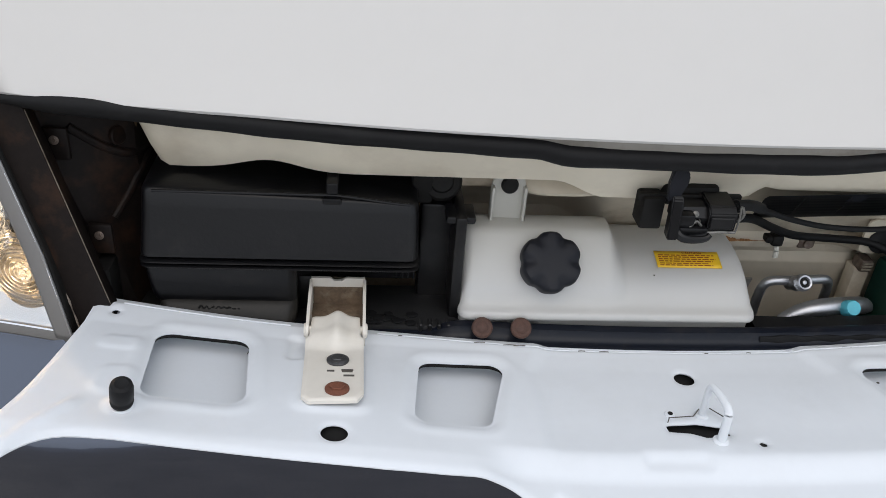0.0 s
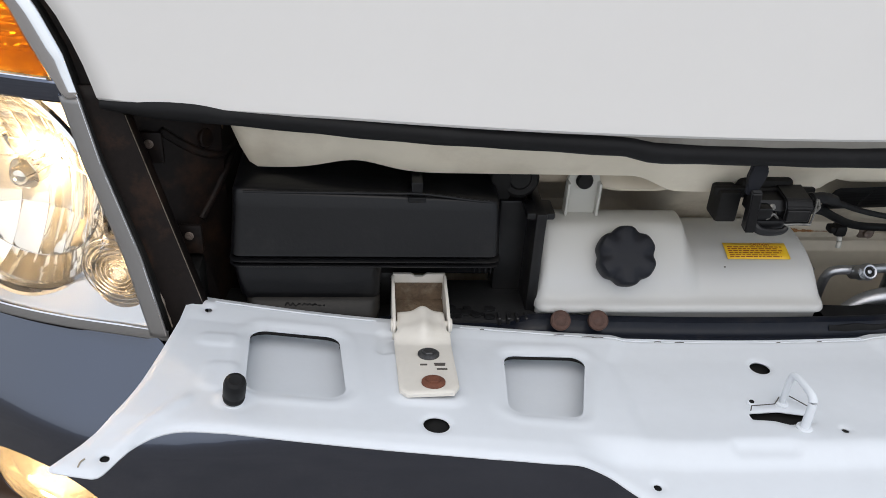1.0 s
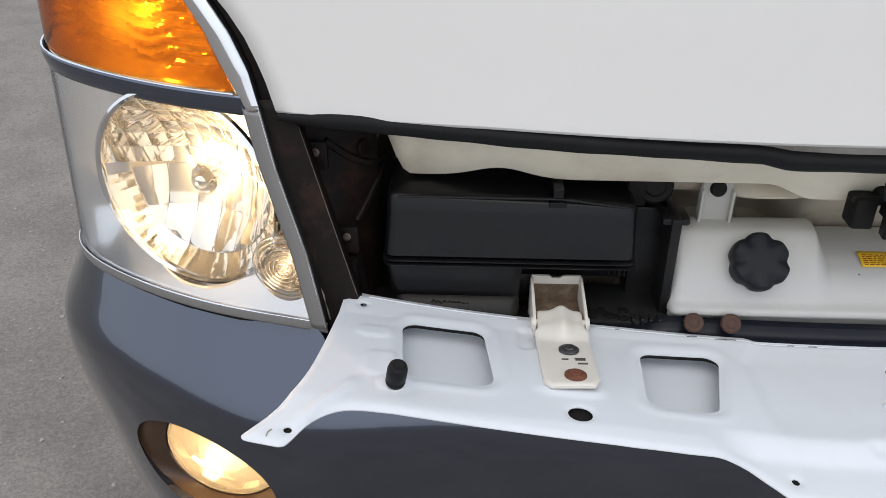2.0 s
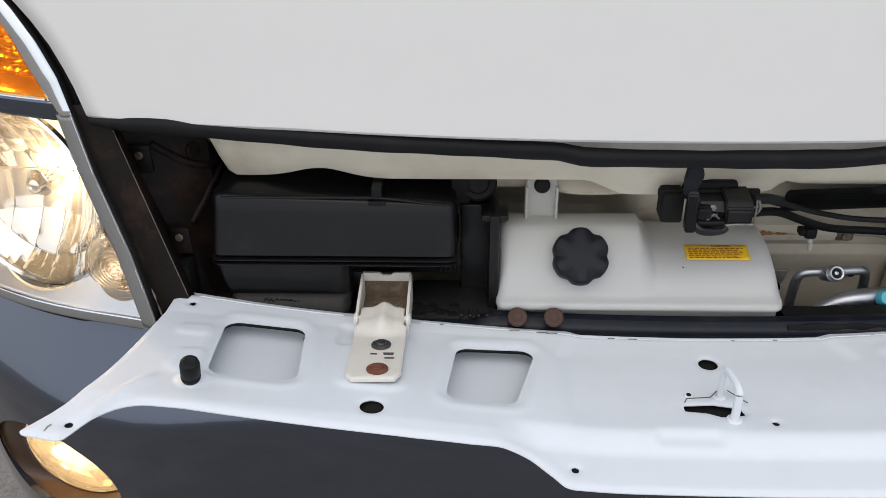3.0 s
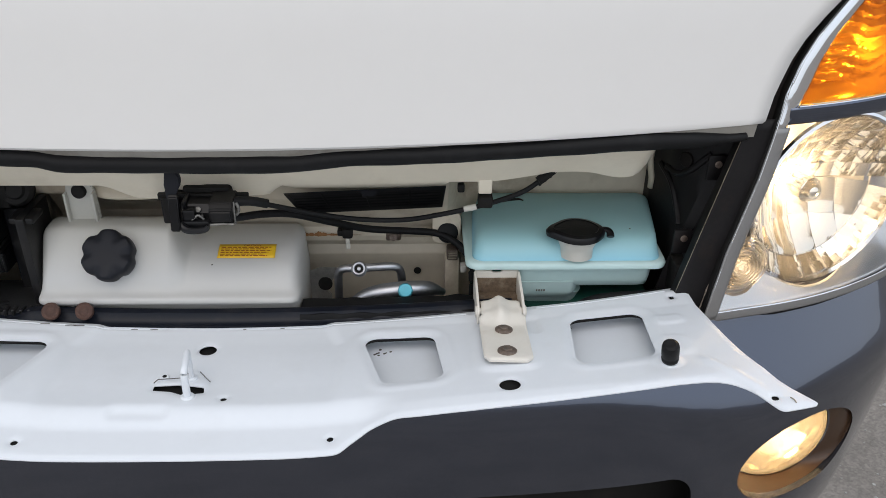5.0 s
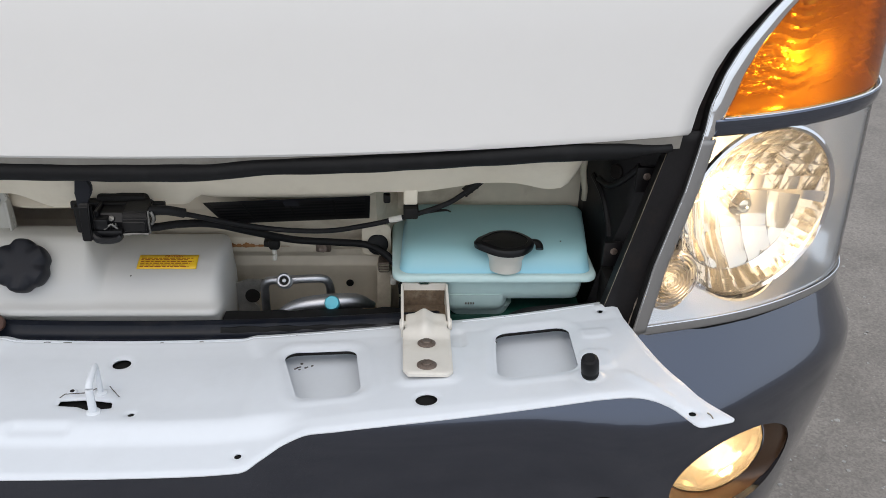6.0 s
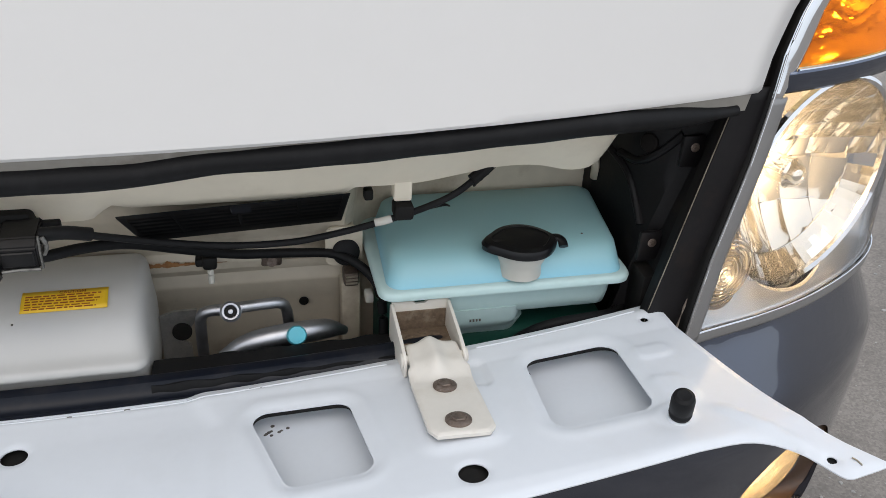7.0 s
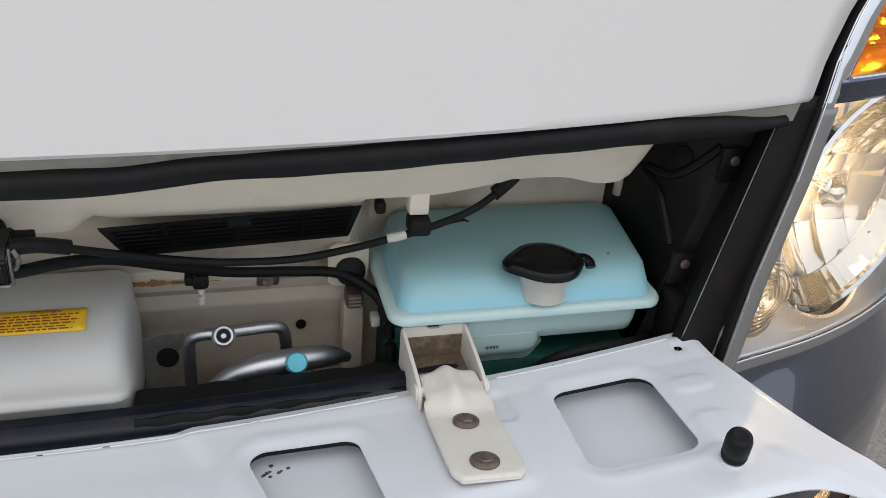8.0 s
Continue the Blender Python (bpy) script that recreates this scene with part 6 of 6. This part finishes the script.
box(bm, 0.009, 0.031, -0.0015, 0.002, 0.8195, 0.8310, 0.0008, 1)
box(bm, -0.021, -0.0165, 0.004, 0.030, 0.820, 0.8405, 0.001, 1)
box(bm, 0.0335, 0.040, 0.006, 0.020, 0.832, 0.8405, 0.0015, 1)
part("body", bm, BLACK, latch)
bm = bmesh.new()
LEVER = [(-0.008, 0.812), (-0.005, 0.834), (-0.003, 0.850), (0.000, 0.853), (0.003, 0.850), (0.003, 0.838), (0.003, 0.814)]
slab(bm, LEVER, -0.0315, -0.0215, lambda a, b, c: Vector((c, a - 0.002, b)))
bmesh.ops.bevel(bm, geom=list(bm.edges), offset=0.0012, segments=2, affect="EDGES")
GRIP = [(-0.0345, 0.846), (-0.0350, 0.862), (-0.0335, 0.8755), (-0.030, 0.8785), (-0.0215, 0.8770), (-0.0175, 0.870), (-0.0180, 0.862), (-0.0230, 0.853), (-0.0255, 0.846)]
grip = bmesh.new()
slab(grip, GRIP, 0.0, 0.006, lambda a, b, c: Vector((a, c + 0.10 * (b - 0.85), b)))
bmesh.ops.bevel(grip, geom=list(grip.edges), offset=0.0014, segments=2, affect="EDGES")
part("lever_grip", grip, KNOB, latch, "flat grey-black lever grip")
part("lever", bm, BLACK, latch, "upright black release lever")
bm = bmesh.new()
tube(bm, [(-0.022, -0.002, 0.818), (-0.016, -0.007, 0.8135), (-0.005, -0.009, 0.8130), (0.004, -0.009, 0.8145), (0.008, -0.008, 0.8180)], lambda t: 0.0046 - 0.002 * t, 10)
box(bm, -0.022, 0.008, -0.004, 0.012, 0.812, 0.822, 0.003)
box(bm, -0.020, -0.006, -0.003, 0.010, 0.821, 0.834, 0.002)
part("hook", bm, BLACK, latch)
bm = bmesh.new()
tube(bm, [(-0.015, 0.002, 0.826), (-0.010, -0.002, 0.823), (-0.004, 0.0, 0.827), (0.002, 0.001, 0.822)], 0.0013, 6)
tube(bm, [(0.035, 0.001, 0.8165), (0.0352, 0.0, 0.830), (0.0352, 0.002, 0.842)], 0.0010, 6)
tube(bm, [(0.008, -0.0012, 0.8163), (0.020, -0.0012, 0.8172), (0.034, -0.0012, 0.8170)], 0.0012, 6)
tube(bm, [(0.0365, 0.004, 0.8260), (0.0395, 0.003, 0.8330), (0.0370, 0.004, 0.8400)], 0.0018, 8)
for k in range(5):
    lathe(bm, [(0.0022, 0), (0.0026, 0.0006), (0.0022, 0.0012)], (-0.013 + 0.0032 * k, 0.0035, 0.8225 + 0.0006 * k), (1, 0, 0.2), 10)
lathe(bm, [(0.003, 0), (0.003, 0.0012), (0.001, 0.0018)], (-0.004, 0.005, 0.8315), (0, -0.8, 0.6), 12)
part("spring", bm, SPRING, latch, "worn steel spring and edge")

cable = thing("release_cable", "black sheathed release cable running to the side", "cable", (0.2, 0.05, 0.79))
bm = bmesh.new()
tube(bm, [(0.033, 0.010, 0.838), (0.048, 0.014, 0.837), (0.074, 0.028, 0.824), (0.117, 0.048, 0.804), (0.162, 0.058, 0.792), (0.214, 0.060, 0.790), (0.257, 0.054, 0.800), (0.290, 0.050, 0.810), (0.318, 0.048, 0.819), (0.350, 0.052, 0.830), (0.374, 0.057, 0.846), (0.390, 0.064, 0.858)], 0.0029, 12)
sheath = part("sheath", bm, RUBBER, cable)
bm = bmesh.new()
tube(bm, [(0.034, 0.010, 0.8385), (0.050, 0.0145, 0.8368), (0.066, 0.024, 0.829)], 0.0052, 12)
part("ferrule", bm, RUBBER, cable)
bm = bmesh.new()
tube(bm, [(0.283, 0.0508, 0.8085), (0.290, 0.0498, 0.8102), (0.297, 0.0493, 0.8122)], 0.0035, 14)
part("tape", bm, MILK, cable, "band of white tape")
bm = bmesh.new()
tube(bm, [(0.366, 0.055, 0.841), (0.376, 0.058, 0.848), (0.386, 0.062, 0.855)], 0.0055, 10)
for k in range(3):
    tube(bm, [(0.366 + 0.006 * k, 0.055 + 0.002 * k, 0.8405 + 0.004 * k), (0.3685 + 0.006 * k, 0.054 + 0.002 * k, 0.836 + 0.004 * k)], 0.0015, 6, 1)
part("clamp", bm, BLACK_MATT, cable)

wire = thing("wiring_hose", "thick black wiring hose bending down beside the tank", "hose", (0.2, 0.12, 0.66))
bm = bmesh.new()
tube(bm, [(0.010, 0.034, 0.806), (0.030, 0.036, 0.806), (0.054, 0.050, 0.803), (0.085, 0.070, 0.793), (0.125, 0.100, 0.767), (0.168, 0.125, 0.744), (0.219, 0.132, 0.737), (0.256, 0.125, 0.737), (0.280, 0.112, 0.729), (0.2945, 0.100, 0.713), (0.2985, 0.090, 0.683), (0.297, 0.08, 0.655)], 0.0045, 14)
part("sheath", bm, RUBBER, wire)
bm = bmesh.new()
box(bm, 0.137, 0.150, 0.110, 0.124, 0.737, 0.750, 0.003)
box(bm, 0.131, 0.140, 0.112, 0.124, 0.740, 0.748, 0.002)
part("retainer", bm, BLACK_MATT, wire)
bm = bmesh.new()
tube(bm, [(0.1435, 0.112, 0.737), (0.144, 0.110, 0.731), (0.144, 0.109, 0.725)], 0.0028, 10)
part("pin", bm, MILK, wire, "white plastic pin")
bm = bmesh.new()
box(bm, 0.2835, 0.291, 0.100, 0.112, 0.694, 0.704, 0.0015)
part("tie", bm, MILK, wire)

clipb = thing("cable_clip_block", "cream plastic clip holding the cable", "clip", (0.307, 0.06, 0.81))
bm = bmesh.new()
box(bm, 0.2985, 0.3140, 0.050, 0.066, 0.827, 0.846, 0.002)
part("block", bm, CREAM_LIP, clipb)
bm = bmesh.new()
box(bm, 0.2985, 0.3150, 0.043, 0.062, 0.812, 0.826, 0.003)
box(bm, 0.276, 0.284, 0.064, 0.074, 0.822, 0.832, 0.002)
box(bm, 0.295, 0.3175, 0.0495, 0.066, 0.848, 0.850, 0.0005)
part("jaw", bm, BLACK_MATT, clipb)
bm = bmesh.new()
tube(bm, [(0.312, 0.050, 0.816), (0.328, 0.058, 0.8155), (0.346, 0.068, 0.8125), (0.352, 0.073, 0.8085)], lambda t: 0.0034 - 0.0018 * t, 8, 5, squash=0.5)
part("tail", bm, BLACK_MATT, clipb, "loose black strap end")

# ---- vent grille in the firewall ----
vent = thing("vent_grille", "black slatted air intake grille under the cowl", "grille", (0.17, 0.06, 0.80))


def vent_at(u, v, d):
    x = 0.0835 + 0.1765 * u + 0.0105 * v * (1 - u) - 0.002 * v * u
    p0, p1 = Vector((x, 0.0475, 0.8285 + 0.009 * u)), Vector((x, 0.083, 0.7895 + 0.008 * u))
    return p0.lerp(p1, v) + Vector((0, -0.75, 0.66)) * d


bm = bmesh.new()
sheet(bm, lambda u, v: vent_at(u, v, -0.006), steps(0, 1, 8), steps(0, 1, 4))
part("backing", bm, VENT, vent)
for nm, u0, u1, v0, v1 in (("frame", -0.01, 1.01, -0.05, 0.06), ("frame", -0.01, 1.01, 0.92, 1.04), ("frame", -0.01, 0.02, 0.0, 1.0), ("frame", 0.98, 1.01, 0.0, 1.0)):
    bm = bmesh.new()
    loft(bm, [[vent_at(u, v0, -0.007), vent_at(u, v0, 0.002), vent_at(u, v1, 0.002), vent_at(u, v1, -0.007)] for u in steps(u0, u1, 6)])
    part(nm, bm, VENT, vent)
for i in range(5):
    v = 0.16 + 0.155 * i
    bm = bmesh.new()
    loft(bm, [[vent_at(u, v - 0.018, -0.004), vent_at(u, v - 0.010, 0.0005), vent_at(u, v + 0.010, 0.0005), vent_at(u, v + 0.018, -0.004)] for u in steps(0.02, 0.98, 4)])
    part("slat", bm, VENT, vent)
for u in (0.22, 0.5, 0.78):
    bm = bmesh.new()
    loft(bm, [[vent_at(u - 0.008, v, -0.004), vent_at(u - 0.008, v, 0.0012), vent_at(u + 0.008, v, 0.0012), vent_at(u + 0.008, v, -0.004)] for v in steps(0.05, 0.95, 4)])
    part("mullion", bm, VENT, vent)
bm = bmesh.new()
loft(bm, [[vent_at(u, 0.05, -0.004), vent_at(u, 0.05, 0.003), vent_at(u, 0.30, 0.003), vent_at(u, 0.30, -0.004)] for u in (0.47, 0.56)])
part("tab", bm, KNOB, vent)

# ---- metal pipes of the air conditioning ----
pipes = thing("metal_pipes", "bare aluminium pipes with a service valve and blue cap", "pipes", (0.18, 0.09, 0.60))
bm = bmesh.new()
tube(bm, [(0.131, 0.098, 0.640), (0.131, 0.097, 0.680), (0.1325, 0.094, 0.699), (0.140, 0.092, 0.706), (0.160, 0.090, 0.708), (0.190, 0.094, 0.7075), (0.203, 0.097, 0.705), (0.2085, 0.100, 0.697), (0.2105, 0.102, 0.680), (0.211, 0.104, 0.66)], 0.0052, 14)
part("upper_pipe", bm, ALU, pipes)
bm = bmesh.new()
tube(bm, [(0.150, 0.070, 0.668), (0.168, 0.070, 0.680), (0.190, 0.070, 0.686), (0.225, 0.074, 0.687), (0.246, 0.082, 0.682), (0.262, 0.094, 0.670)], lambda t: 0.0075 + 0.003 * math.sin(math.pi * t) - 0.003 * float(smooth(0.75, 1.0, t)), 16)
part("lower_pipe", bm, ALU, pipes)
vax = Vector((0.0, -0.80, 0.60))
bm = bmesh.new()
lathe(bm, [(0.006, -0.012), (0.0068, 0.0), (0.0085, 0.004), (0.0085, 0.010), (0.0075, 0.012), (0.0088, 0.014), (0.0088, 0.020), (0.0070, 0.022), (0.0055, 0.021), (0.005, 0.012), (0.002, 0.011)], (0.1595, 0.083, 0.7085), vax, 28)
part("service_valve", bm, ALU, pipes, "bright service valve")
bm = bmesh.new()
lathe(bm, [(0.0082, 0.0185), (0.0084, 0.0215), (0.0074, 0.0226), (0.0058, 0.0222), (0.0055, 0.0190)], (0.1595, 0.083, 0.7085), vax, 28, cap=False)
part("valve_rim", bm, ALU, pipes, "pale valve rim")
bm = bmesh.new()
lathe(bm, [(0.0050, 0.0195), (0.0048, 0.0203), (0.001, 0.0200)], (0.1595, 0.083, 0.7085), vax, 20)
part("valve_bore", bm, BLACK_MATT, pipes, "dark valve bore")
bm = bmesh.new()
lathe(bm, [(0.0022, 0.0200), (0.0022, 0.0215), (0.0010, 0.0220)], (0.1595, 0.083, 0.7085), vax, 12)
for h in (0.0155, 0.0178):
    lathe(bm, [(0.0086, h), (0.0093, h + 0.0006), (0.0086, h + 0.0012)], (0.1595, 0.083, 0.7085), vax, 28, cap=False)
part("valve_core", bm, ALU, pipes, "valve core and thread")
bm = bmesh.new()
lathe(bm, [(0.0085, 0.0), (0.0090, 0.004), (0.0088, 0.013), (0.0075, 0.0155), (0.002, 0.016)], (0.2150, 0.066, 0.689), vax, 24, wave=lambda a: 1 + 0.02 * math.cos(14 * a))
part("blue_cap", bm, BLUECAP, pipes, "light blue plastic valve cap")
bm = bmesh.new()
slab(bm, [(0.094, 0.62), (0.094, 0.690), (0.108, 0.695), (0.128, 0.695), (0.124, 0.680), (0.112, 0.664), (0.120, 0.655), (0.120, 0.62)], 0.112, 0.115, lambda a, b, c: Vector((a, c, b)))
part("mounting_plate", bm, ZINC, pipes, "grey metal mounting plate")
bm = bmesh.new()
lathe(bm, [(0.009, 0), (0.009, 0.002), (0.005, 0.002)], (0.113, 0.1115, 0.673), (0, -1, 0.1), 20)
part("plate_hole", bm, BLACK_MATT, pipes)
bracket = thing("stay_bracket", "dirty cream stay beside the hose", "bracket", (0.275, 0.13, 0.60))
bm = bmesh.new()
box(bm, 0.266, 0.285, 0.146, 0.166, 0.60, 0.690, 0.002)
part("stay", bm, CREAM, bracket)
bm = bmesh.new()
box(bm, 0.268, 0.283, 0.140, 0.160, 0.688, 0.704, 0.003)
part("stay_head", bm, BROWN_BOLT, bracket, "rust-brown toothed head")
for z in (0.6925, 0.6965, 0.7005):
    bm = bmesh.new()
    box(bm, 0.2695, 0.2815, 0.1385, 0.1405, z - 0.001, z + 0.001, 0.0004, 1)
    part("tooth", bm, GRIME, bracket)
